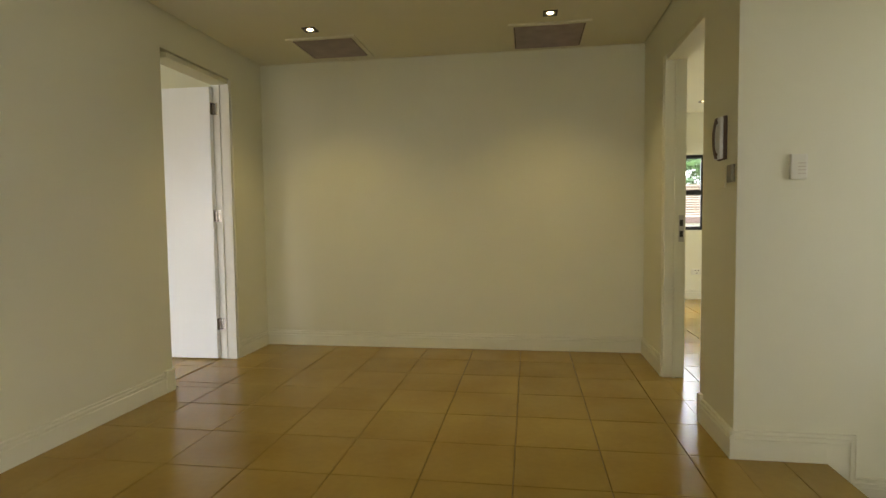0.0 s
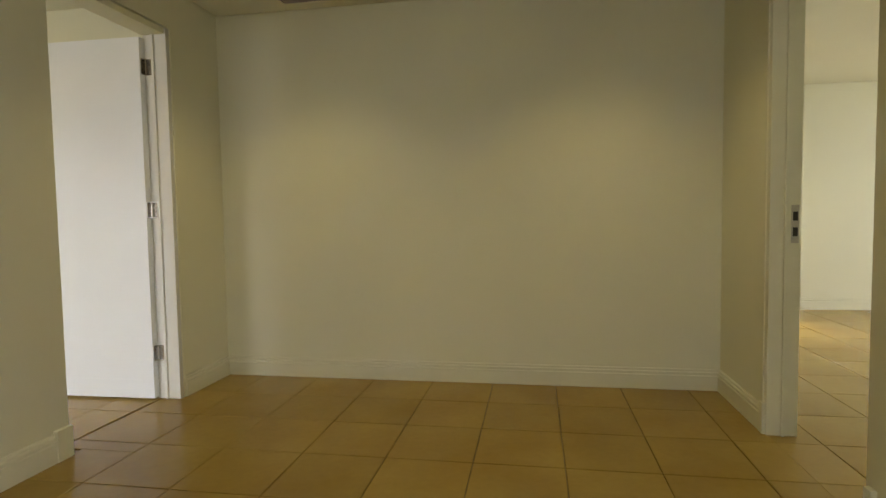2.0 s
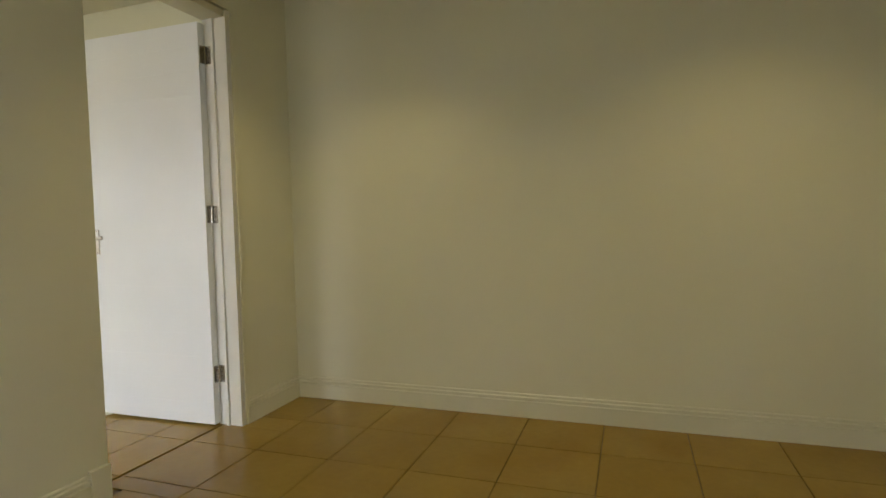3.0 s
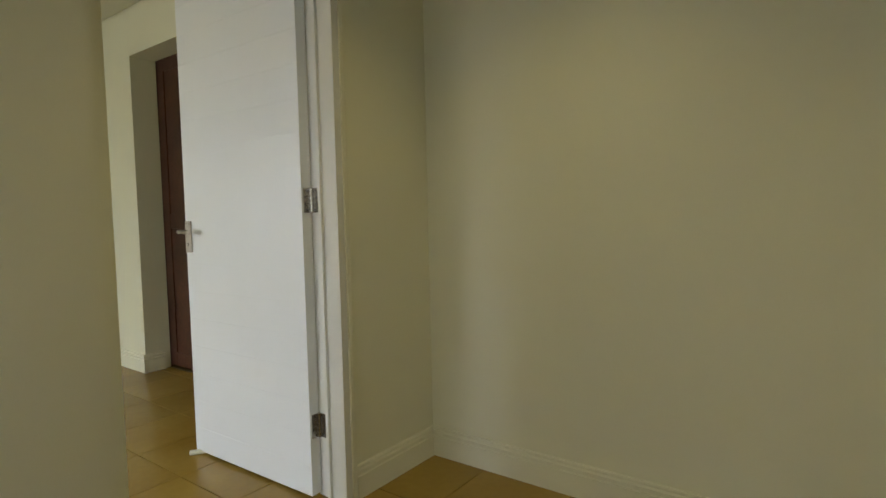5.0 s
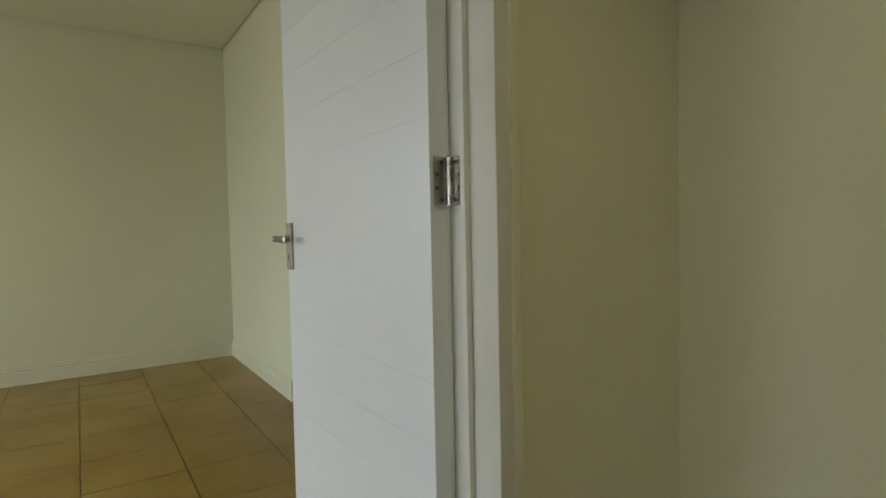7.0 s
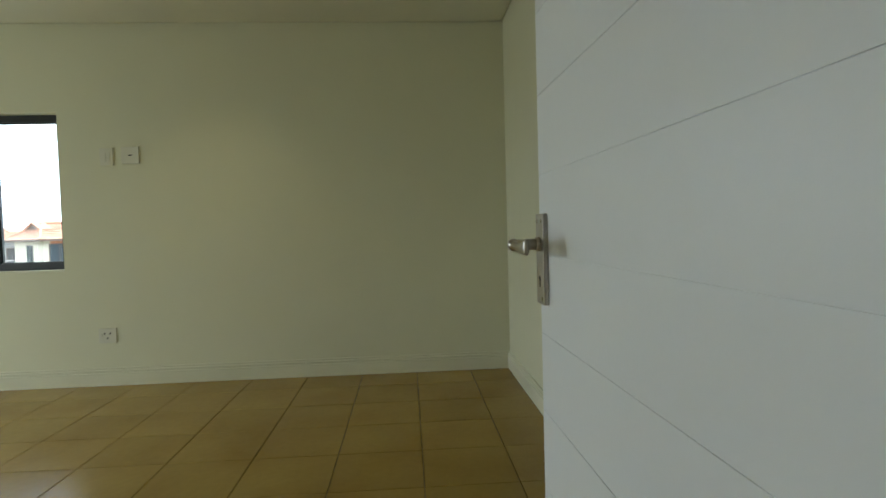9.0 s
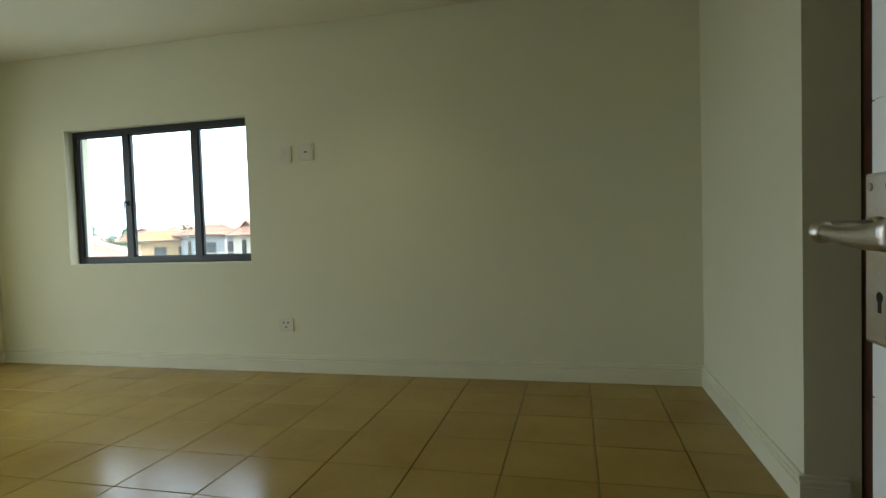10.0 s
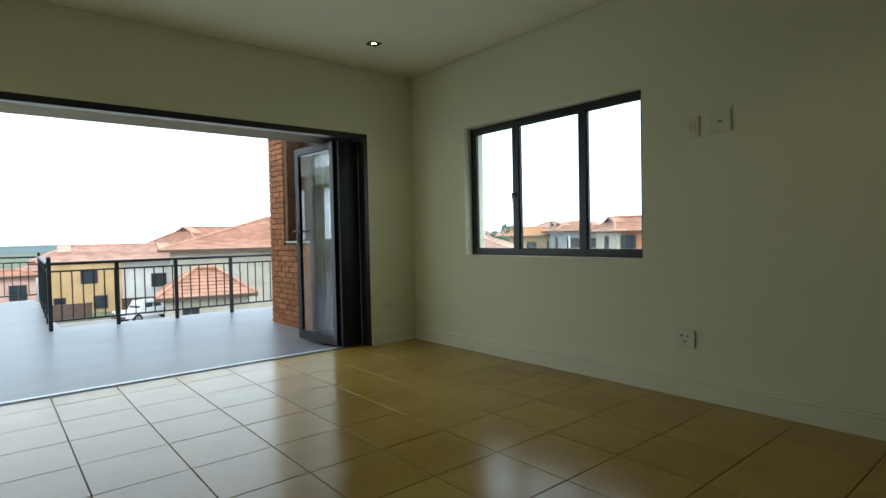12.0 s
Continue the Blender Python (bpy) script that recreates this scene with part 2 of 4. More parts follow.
def ceiling(name, label, z, x0, x1, y0, y1):
    """A plastered ceiling with a narrow shadow gap along the walls."""
    bm = bmesh.new()
    g = 0.014
    box(bm, x0 + g, x1 - g, y0 + g, y1 - g, z, z + 0.05)
    box(bm, x0, x1, y0, y1, z + 0.016, z + 0.12)
    return setting(part(name, bm, CEIL), label, "ceiling")


ceiling("ceiling_hall", "flat cream hall ceiling with a shadow gap", HC, 0.0, 3.07, -7.95, 0.0)
ceiling("ceiling_bedroom", "flat cream bedroom ceiling with a shadow gap", BC, XW, XE, YS, YN)
ceiling("ceiling_side_room", "flat cream side room ceiling", HC, 3.19, 7.5, -1.75, 2.95)
ceiling("ceiling_stairwell", "flat cream stairwell ceiling", HC + 0.01, 3.072, 7.5, -3.15, -1.872)
ceiling("ceiling_dressing_room", "flat ceiling of the dark dressing room", 2.3, XW, XE, YN + 0.172, 1.9)
boxes("ceiling_passage", CEIL, None, (3.072, 3.47, -7.95, -3.16, HC + 0.01, HC + 0.1))
setting(bpy.data.objects["ceiling_passage"], "flat cream ceiling of the passage", "ceiling")
boxes("roof_slab", STUCCO, None, (-4.3, 7.9, -5.65, 3.4, 2.705, 2.9), (-0.12, 7.9, -8.3, -5.66, 2.705, 2.9))
setting(bpy.data.objects["roof_slab"], "concrete roof slab over the rooms", "roof")
boxes("building_base", STUCCO, None, (-4.05, 7.6, -8.1, 3.1, GROUND, -0.26))
setting(bpy.data.objects["building_base"], "plastered lower storey of the building", "wall")

# skirting boards with a stepped, rounded top
SKIRT = [(0, 0), (0.018, 0), (0.018, 0.084), (0.012, 0.087), (0.012, 0.093), (0.0175, 0.096), (0.0175, 0.104), (0.009, 0.108), (0.009, 0.114), (0.0125, 0.117), (0.010, 0.122), (0, 0.122)]


def skirting(name, a, b, out):
    bm = bmesh.new()
    profile(bm, SKIRT, a, b, out)
    return setting(part(name, bm, TRIM), "cream gloss painted skirting board with a moulded top", "skirting")


skirting("baseboard_hall_back", (0.0, 0, 0), (3.07, 0, 0), (0, -1, 0))
skirting("baseboard_hall_far", (0, -0.470, 0), (0, -0.019, 0), (1, 0, 0))
skirting("baseboard_hall_near", (0, -7.9, 0), (0, -1.351, 0), (1, 0, 0))
skirting("baseboard_hall_right", (3.07, -0.603, 0), (3.07, -0.019, 0), (-1, 0, 0))
skirting("baseboard_hall_corner", (3.07, -1.889, 0), (3.07, -1.467, 0), (-1, 0, 0))
skirting("baseboard_stair_top", (3.051, -1.87, 0), (3.4295, -1.87, 0), (0, -1, 0))
skirting("baseboard_bed_window", (XW, YS, 0), (XW, YN, 0), (1, 0, 0))
skirting("baseboard_bed_inner", (XW + 0.019, YN, 0), (-2.42, YN, 0), (0, -1, 0))
skirting("baseboard_bed_reveal", (-2.42, YN - 0.019, 0), (-2.42, YN + 0.13, 0), (1, 0, 0))
skirting("baseboard_bed_balcony", (XW + 0.019, YS, 0), (-3.40, YS, 0), (0, 1, 0))
skirting("baseboard_bed_east", (XE, YS + 0.019, 0), (XE, -1.28, 0), (-1, 0, 0))
skirting("baseboard_bed_inner_east", (-1.52, YN, 0), (XE, YN, 0), (0, -1, 0))
skirting("baseboard_side_room", (3.21, 2.95, 0), (7.5, 2.95, 0), (0, -1, 0))
# plinth block where the skirting meets the near door jamb
b = bmesh.new()
box(b, 0.0005, 0.022, -1.35, -1.270, 0, 0.135, bevel=0.003)
setting(part("baseboard_block", b, TRIM), "cream painted plinth block beside the doorway", "skirting")
for y0, y1 in ((-1.466, -1.43), (-0.648, -0.604)):
    b = bmesh.new()
    box(b, 3.048, 3.0695, y0, y1, 0, 0.145, bevel=0.004)
    setting(part("baseboard_block", b, TRIM), "cream painted plinth block beside the doorway", "skirting")
# the skirting steps down with the stair
b = bmesh.new()
NOSE = 3.43
for i in range(5):
    x = NOSE + 0.27 * i
    top = 0.122 - 0.18 * i
    # thickness from the wall, and the band's outer and inner inset from the top edge
    for out, near, far in ((0.009, 0.001, 0.302), (0.0125, 0.0, 0.005), (0.0175, 0.018, 0.027), (0.012, 0.025, 0.3015), (0.018, 0.037, 0.301)):
        edge = x + 0.118
        back = -1.8705
        start = x if i == 0 else edge - 0.27 - near
        box(b, start, edge - near, back - out, back, top - far, top - near)
        if far < 0.1:
            box(b, edge - far, edge - near, back - out, back, top - 0.18 - far, top - far)
setting(part("baseboard_stair", b, TRIM), "cream skirting stepping down along the stair", "skirting")

stair = thing("staircase", "tan tiled stair flight descending from the hall", "stairs", kind="structure")
for i in range(11):
    boxes("step", TILE, stair, (3.44 + 0.27 * i, 3.44 + 0.27 * (i + 1) + 0.02, -2.98, -1.895, -0.18 * (i + 1) - 0.16, -0.18 * (i + 1)), bevel=0.004)
boxes("landing", TILE, stair, (6.45, 7.49, -2.98, -1.895, -2.3, -2.14))

# dark dressing room behind the inner doorway
wall("wall_dressing_back", "plain dark dressing room wall", "x", 1.9, 2.0, XW, XE, 0, 2.7)
wall("wall_dressing_side", "plain dark dressing room wall", "y", XE, 0.0, 0.2, 2.0, 0, 2.7)
wall("wall_dressing_side_west", "plain dark dressing room wall", "y", XW - 0.2, XW, 0.4, 2.0, 0, 2.7)


# ---- doors ----
def door_frame(name, label, m, width, depth, height, lip, hinge_mat, rest_mat, rest=0.033, rest_face=-0.002):
    """A painted frame: two jambs and a head with a stop, origin at the hinge jamb's outer foot, x across the wall, y along the opening."""
    ob = thing(name, label, "door frame", m, kind="structure")
    t = 0.033
    boxes("jamb", hinge_mat, ob, (-depth, lip, 0, t, 0, height), bevel=0.002)
    boxes("jamb", rest_mat, ob, (-depth, rest_face, width - rest, width, 0, height), bevel=0.002)
    boxes("head", rest_mat, ob, (-depth, -0.002, t, width - rest, height - t, height), bevel=0.002)
    boxes("stop", hinge_mat, ob, (-depth + 0.057, -depth + 0.071, t, t + 0.012, 0, height - t), bevel=0.002)
    boxes("stop", rest_mat, ob, (-depth + 0.040, -depth + 0.054, width - rest - 0.008, width - rest, 0, height - t), bevel=0.002)
    for y0, y1, paint in ((-0.016, 0.004, TRIM),):
        bm = bmesh.new()
        box(bm, 0.001, 0.014, y0, y1, 0, height + 0.0, bevel=0.004)
        part("architrave", bm, paint, ob, "cream painted bead along the frame")
    return ob


# hinge side at the far jamb; the opening runs towards the camera
bedroom_frame = door_frame("door_frame", "white painted door frame with a narrow cream bead", Matrix.Translation((0, -0.4855, 0)) @ Matrix.Diagonal((1, -1, 1, 1)), 0.7845, 0.135, 2.095, 0.008, FRAMEPAINT, PAINT, 0.061, -0.070)
for ob in bedroom_frame.children:
    ob.data.flip_normals()
side_frame = door_frame("door_frame", "cream painted door frame of the side room", Matrix.Translation((3.07, -0.625, 0)) @ Matrix.Diagonal((-1, -1, 1, 1)), 0.81, 0.122, 2.06, 0.008, TRIM, TRIM)
# strike plate on the side room's far jamb
boxes("strike_plate", STEEL, side_frame, (-0.112, -0.080, 0.034, 0.037, 0.88, 1.05), label="nickel strike plate", bevel=0.001)
boxes("keep_hole", DARK, side_frame, (-0.106, -0.086, 0.0372, 0.0384, 0.91, 0.95))
boxes("keep_hole", DARK, side_frame, (-0.106, -0.086, 0.0372, 0.0384, 0.98, 1.02))


def hinge(z):
    """A butt hinge with its middle at height z, its pin upright beside the open leaf."""
    h = thing("hinge", "steel butt hinge with eight screw holes", "hinge", group="hinges of the bedroom door")
    h.matrix_world = Matrix.Translation((-0.118, -0.525, z))
    bm = bmesh.new()
    L = 0.088
    for i in range(5):
        rod(bm, (0, 0, -L / 2 + i * L / 5 + 0.0006), (0, 0, -L / 2 + (i + 1) * L / 5 - 0.0006), 0.0062, segs=14)
    part("knuckle", bm, CHROME, h, smooth=False)
    bm = bmesh.new()
    rod(bm, (0, 0, -L / 2 - 0.003), (0, 0, L / 2 + 0.003), 0.0045, segs=12)
    part("pin", bm, STEEL, h)
    # frame leaf lies on the jamb, door leaf on the leaf's edge
    bm = bmesh.new()
    box(bm, 0.004, 0.039, 0.0040, 0.0062, -L / 2, L / 2, bevel=0.0008)
    fl = part("frame_leaf", bm, CHROME, h)
    bm = bmesh.new()
    box(bm, -0.0062, -0.0040, -0.030, -0.004, -L / 2, L / 2, bevel=0.0008)
    dl = part("door_leaf", bm, CHROME, h)
    for k, (u, v) in enumerate(((0.014, -0.034), (0.024, -0.012), (0.024, 0.012), (0.014, 0.034))):
        bm = bmesh.new()
        rod(bm, (u, 0.0042, v), (u, 0.0034, v), 0.0032, segs=10)
        part("screw_hole", bm, DARK, fl, "dark countersunk screw hole")
        bm = bmesh.new()
        rod(bm, (-0.0040, -u, v), (-0.0032, -u, v), 0.0032, segs=10)
        part("screw_hole", bm, DARK, dl, "dark countersunk screw hole")
    return h


for hz in (1.885, 1.0885, 0.268):
    hinge(hz)

# the bedroom door, standing open, with horizontal grooves on its face
LEAF_W, LEAF_H, LEAF_T = 0.762, 2.03, 0.037
ANGLE = 1.0
door = thing("door_1", "white painted door with horizontal grooves, standing wide open", "door", Matrix.Translation((-0.1245, -0.5572, 0.012)) @ Matrix.Rotation(radians(180 + ANGLE), 4, "Z"))
# in the door's frame x runs from hinge to free edge, -y... the grooved face is +y
bm = bmesh.new()
gz = [0.107 + 0.1206 * i for i in range(16)]
edges = [0.0] + gz + [LEAF_H]
G = 0.0012
for a, c in zip(edges[:-1], edges[1:]):
    lo = a + (G / 2 if a > 0 else 0)
    hi = c - (G / 2 if c < LEAF_H else 0)
    box(bm, 0.0, LEAF_W, 0.0, 0.006, lo, hi, bevel=0.0006)
box(bm, 0.0015, LEAF_W - 0.0015, -LEAF_T + 0.0014, 0.0046, 0.0, LEAF_H)
for a, c in zip(edges[:-1], edges[1:]):
    box(bm, 0.0, LEAF_W, -LEAF_T, -LEAF_T + 0.0061, a + (G / 2 if a > 0 else 0), c - (G / 2 if c < LEAF_H else 0), bevel=0.0006)
part("leaf", bm, WHITE, door)


def lever_set(parent, x, face, side, z):
    """A lever handle on a long plate; side +1 or -1 gives the face's direction along y."""
    bm = bmesh.new()
    box(bm, x - 0.021, x + 0.021, min(face, face + side * 0.008), max(face, face + side * 0.008), z - 0.090, z + 0.045, bevel=0.003)
    plate = part("lock_plate", bm, STEEL, parent, "brushed nickel lock plate")
    bm = bmesh.new()
    rod(bm, (x, face + side * 0.006, z), (x, face + side * 0.014, z), 0.0115, 0.010, segs=20)
    rod(bm, (x, face + side * 0.012, z), (x, face + side * 0.050, z), 0.0085, 0.0078, segs=18)
    bmesh.ops.create_uvsphere(bm, u_segments=16, v_segments=10, radius=0.0092, matrix=Matrix.Translation((x, face + side * 0.047, z)))
    # slim neck widening into a flat paddle
    prev = None
    for k in range(9):
        a = k / 8
        hh = 0.0062 + 0.0052 * a * a
        th = 0.0055 - 0.0022 * a
        cz = z - 0.003 * math.sin(math.pi * a)
        cy = face + side * (0.047 + 0.004 * a)
        ring = [bm.verts.new((x - 0.004 - 0.096 * a, cy + th * math.cos(q), cz + hh * math.sin(q))) for q in [math.tau * n_ / 12 for n_ in range(12)]]
        if prev:
            for n_ in range(12):
                bm.faces.new((prev[n_], prev[(n_ + 1) % 12], ring[(n_ + 1) % 12], ring[n_]))
        else:
            bm.faces.new(ring[::-1])
        prev = ring
    bm.faces.new(prev)
    part("lever", bm, STEEL, plate, "nickel lever", smooth=True)
    bm = bmesh.new()
    rod(bm, (x, face + side * 0.0078, z - 0.052), (x, face + side * 0.0084, z - 0.052), 0.0042, segs=12)
    box(bm, x - 0.0022, x + 0.0022, min(face + side * 0.0078, face + side * 0.0084), max(face + side * 0.0078, face + side * 0.0084), z - 0.064, z - 0.052)
    part("keyhole", bm, DARK, plate)
    for sx, sz in ((-0.012, 0.034), (0.012, 0.034), (-0.012, -0.081)):
        bm = bmesh.new()
        rod(bm, (x + sx, face + side * 0.0076, z + sz), (x + sx, face + side * 0.0088, z + sz), 0.0032, segs=10)
        part("screw", bm, CHROME, plate)


lever_set(door, LEAF_W - 0.027, 0.006, 1, 0.968)
lever_set(door, LEAF_W - 0.027, -LEAF_T, -1, 0.968)
boxes("latch_plate", STEEL, door, (LEAF_W - 0.0008, LEAF_W + 0.0012, -0.028, -0.006, 0.88, 1.06), label="nickel latch plate in the edge", bevel=0.0005)

# white rubber stop lying under the free edge of the door
bm = bmesh.new()
box(bm, -0.036, 0.036, -0.013, 0.013, 0, 0.016, bevel=0.006)
stopper = part("door_stop", bm, PLASTIC)
stopper.matrix_world = pose(-0.862, -0.583, 0.0, 0, 0, 55)
tagged(stopper, "small white wedge on the tiles under the open door", "door stop")

# dark stained door closing the inner doorway
dress = thing("door_2", "dark stained wooden sliding door in the inner doorway", "door", Matrix.Translation((0, YN + 0.185, 0)))
boxes("leaf", WOODANDSHADE, dress, (-2.46, -1.46, 0.0, 0.04, 0.012, 2.16), bevel=0.003)
for sx in (-2.43, -1.58):
    boxes("stile", WOODANDSHADE, dress, (sx, sx + 0.09, -0.008, -0.0005, 0.014, 2.15), bevel=0.003)
for sz in (0.014, 0.98, 2.05):
    boxes("rail", WOODANDSHADE, dress, (-2.339, -1.581, -0.008, -0.0005, sz, sz + 0.10), bevel=0.003)


# ---- windows ----
def casement(name, label, m, w, h, stops, depth=0.045, bar=0.035, handle_at=None, transoms=()):
    """A dark metal window in its opening: x along, z up, y outwards. stops: the middles of the mullions."""
    ob = thing(name, label, "window", m, kind="structure")
    wf = boxes("window_frame", BRONZE, ob, (0, bar, 0, depth, 0, h), (w - bar, w, 0, depth, 0, h), (bar, w - bar, 0, depth, 0, bar), (bar, w - bar, 0, depth, h - bar, h), bevel=0.002)
    xs = [bar] + [v for s in stops for v in (s - bar * 0.62, s + bar * 0.62)] + [w - bar]
    for s in stops:
        boxes("mullion", BRONZE, ob, (s - bar * 0.62, s + bar * 0.62, -0.004, depth + 0.004, bar, h - bar), bevel=0.002)
    for i in range(0, len(xs), 2):
        zs = [bar] + [v for t in transoms for v in (t - bar * 0.6, t + bar * 0.6)] + [h - bar]
        for t in transoms:
            boxes("transom", BRONZE, ob, (xs[i], xs[i + 1], -0.002, depth, t - bar * 0.6, t + bar * 0.6), bevel=0.002)
        for k in range(0, len(zs), 2):
            boxes("glazing_bead", BRONZE, ob, (xs[i], xs[i] + 0.010, 0.010, 0.034, zs[k], zs[k + 1]), (xs[i + 1] - 0.010, xs[i + 1], 0.010, 0.034, zs[k], zs[k + 1]),
                  (xs[i] + 0.010, xs[i + 1] - 0.010, 0.010, 0.034, zs[k], zs[k] + 0.010), (xs[i] + 0.010, xs[i + 1] - 0.010, 0.010, 0.034, zs[k + 1] - 0.010, zs[k + 1]))
            p = boxes("pane", GLASS, ob, (xs[i] + 0.009, xs[i + 1] - 0.009, 0.020, 0.024, zs[k] + 0.009, zs[k + 1] - 0.009), label="clear glass pane")
            p.visible_shadow = False
    if handle_at:
        hx, hz = handle_at
        bm = bmesh.new()
        box(bm, hx - 0.007, hx + 0.007, -0.016, -0.004, hz - 0.02, hz + 0.02, bevel=0.003)
        rod(bm, (hx, -0.010, hz), (hx, -0.040, hz + 0.012), 0.005, segs=10)
        rod(bm, (hx, -0.040, hz + 0.014), (hx, -0.046, hz - 0.075), 0.0055, 0.0035, segs=10)
        part("window_handle", bm, BRONZE, ob, "black window handle")
    return ob


# m maps x to the south-going direction, y outwards (west)
WIN_TURN = Matrix(((0, -1, 0, 0), (-1, 0, 0, 0), (0, 0, 1, 0), (0, 0, 0, 1)))
casement("window_1", "charcoal metal window with three panes and plastered reveals", Matrix.Translation((XW - 0.078, -3.0925, 0.797)) @ WIN_TURN, 1.609, 1.052, (0.49, 1.108), bar=0.046, handle_at=(1.108, 0.47))
boxes("window_sill_1", TRIM, None, (XW - 0.19, XW + 0.006, -4.701, -3.093, 0.7825, 0.7965), bevel=0.003)
setting(bpy.data.objects["window_sill_1"], "cream painted window sill", "window sill")
casement("window_2", "dark framed side room window with a top light", Matrix.Translation((3.451, 3.0, 0.871)), 0.948, 0.943, (), transoms=(0.475,))
glazed = casement("window_3", "glazed door at the end of the hall", Matrix.Translation((1.101, -8.03, 0.0)), 2.098, 2.199, (1.05,), bar=0.06)
# unseen window added to hold the side room's daylight lamp
casement("window_4", "wide unseen side room window, added for daylight", Matrix.Translation((7.55, -0.249, 0.701)) @ Matrix(((0, 1, 0, 0), (1, 0, 0, 0), (0, 0, 1, 0), (0, 0, 0, 1))), 2.298, 1.348, (1.15,))
casement("window_5", "dark framed stairwell window", Matrix.Translation((5.699, -3.05, 0.701)) @ Matrix.Rotation(math.pi, 4, "Z"), 1.398, 1.198, (0.7,))

# ---- folding door to the balcony ----
frame_ob = thing("door_frame_3", "charcoal metal frame and track of the folding door", "door frame", kind="structure")
boxes("head_track", BRONZE, frame_ob, (-3.388, -0.30, YS - 0.085, YS + 0.004, 1.815, 1.862), bevel=0.002)
boxes("jamb", BRONZE, frame_ob, (-3.388, -3.348, YS - 0.085, YS + 0.004, 0, 1.814), bevel=0.002)
boxes("jamb", BRONZE, frame_ob, (-0.342, -0.30, YS - 0.085, YS + 0.004, 0, 1.814), bevel=0.002)
boxes("floor_track", ALUMINIUM, frame_ob, (-3.346, -0.343, YS - 0.16, YS - 0.118, -0.008, 0.006), label="pale aluminium edge of the floor track", bevel=0.001)
boxes("floor_track", BRONZE, frame_ob, (-3.346, -0.343, YS - 0.096, YS - 0.085, -0.008, 0.002), label="low dark metal floor track")
boxes("track_groove", DARK, frame_ob, (-3.346, -0.343, YS - 0.1175, YS - 0.0965, -0.008, -0.003))


def folding_leaf(m, handle, w=0.585):
    ob = thing("folding_door_leaf", "charcoal framed glass door leaf folded against the others" if not handle else "charcoal framed glass door leaf with a lever, folded open", "folding door", m, group="leaves of the folding door")
    h, s, t = 1.80, 0.062, 0.034
    boxes("stile", BRONZE, ob, (0, s, -t / 2, t / 2, 0, h), bevel=0.003)
    boxes("stile", BRONZE, ob, (w - s, w, -t / 2, t / 2, 0, h), bevel=0.003)
    boxes("rail", BRONZE, ob, (s, w - s, -t / 2, t / 2, 0, 0.085), bevel=0.003)
    boxes("rail", BRONZE, ob, (s, w - s, -t / 2, t / 2, h - 0.062, h), bevel=0.003)
    p = boxes("pane", GLASS, ob, (s - 0.004, w - s + 0.004, -0.003, 0.003, 0.081, h - 0.058), label="clear glass pane")
    p.visible_shadow = False
    boxes("gasket", RUBBER, ob, (0.0, 0.006, -t / 2 - 0.004, t / 2 + 0.004, 0.01, h - 0.01))
    if handle:
        for sd in (1, -1):
            bm = bmesh.new()
            box(bm, w - 0.042, w - 0.018, min(sd * t / 2, sd * (t / 2 + 0.007)), max(sd * t / 2, sd * (t / 2 + 0.007)), 0.90, 1.10, bevel=0.003)
            rod(bm, (w - 0.03, sd * t / 2, 1.02), (w - 0.03, sd * (t / 2 + 0.045), 1.02), 0.008, segs=12)
            box(bm, w - 0.155, w - 0.02, min(sd * (t / 2 + 0.038), sd * (t / 2 + 0.05)), max(sd * (t / 2 + 0.038), sd * (t / 2 + 0.05)), 1.012, 1.030, bevel=0.004)
            part("door_handle", bm, BRONZE, ob, "black lever handle")
    return ob


for i in range(5):
    folding_leaf(Matrix.Translation((-3.325 + 0.036 * i, YS - 0.098, 0.008)) @ Matrix.Rotation(radians(-90.5 + 0.15 * i), 4, "Z"), False)
folding_leaf(Matrix.Translation((-3.1555, YS - 0.162, 0.008)) @ Matrix.Rotation(radians(-85), 4, "Z"), True, 0.648)

# ---- balcony ----
boxes("balcony_slab", BALCONY, None, (-4.6, 1.0, -8.95, YS - 0.165, -0.30, -0.012), (-1.42, 1.0, -13.05, -8.951, -0.30, -0.012), (1.001, 6.0, -14.4, -8.35, -0.30, -0.012))
setting(bpy.data.objects["balcony_slab"], "smooth pale grey screeded balcony floor", "floor")
boxes("balcony_soffit", STUCCO, None, (-4.1, 1.0, -6.13, YS - 0.225, 1.87, 2.7))
setting(bpy.data.objects["balcony_soffit"], "pale plastered soffit above the folding door", "ceiling")


boxes("terrace_roof", CEIL, None, (0.85, 6.0, -14.4, -8.35, 2.28, 2.7))
setting(bpy.data.objects["terrace_roof"], "plastered flat roof over the neighbouring terrace", "roof")
boxes("terrace_pillar", STUCCO, None, (0.86, 1.16, -11.6, -11.3, -0.012, 2.279), (0.86, 1.16, -14.3, -14.0, -0.012, 2.279), bevel=0.004)
setting(bpy.data.objects["terrace_pillar"], "plastered pillars under the terrace roof", "pillar")


def rail_post(h=0.78):
    bm = bmesh.new()
    box(bm, -0.02, 0.02, -0.02, 0.02, -0.022, h, bevel=0.002)
    box(bm, -0.032, 0.032, -0.032, 0.032, -0.022, -0.014)
    return bm


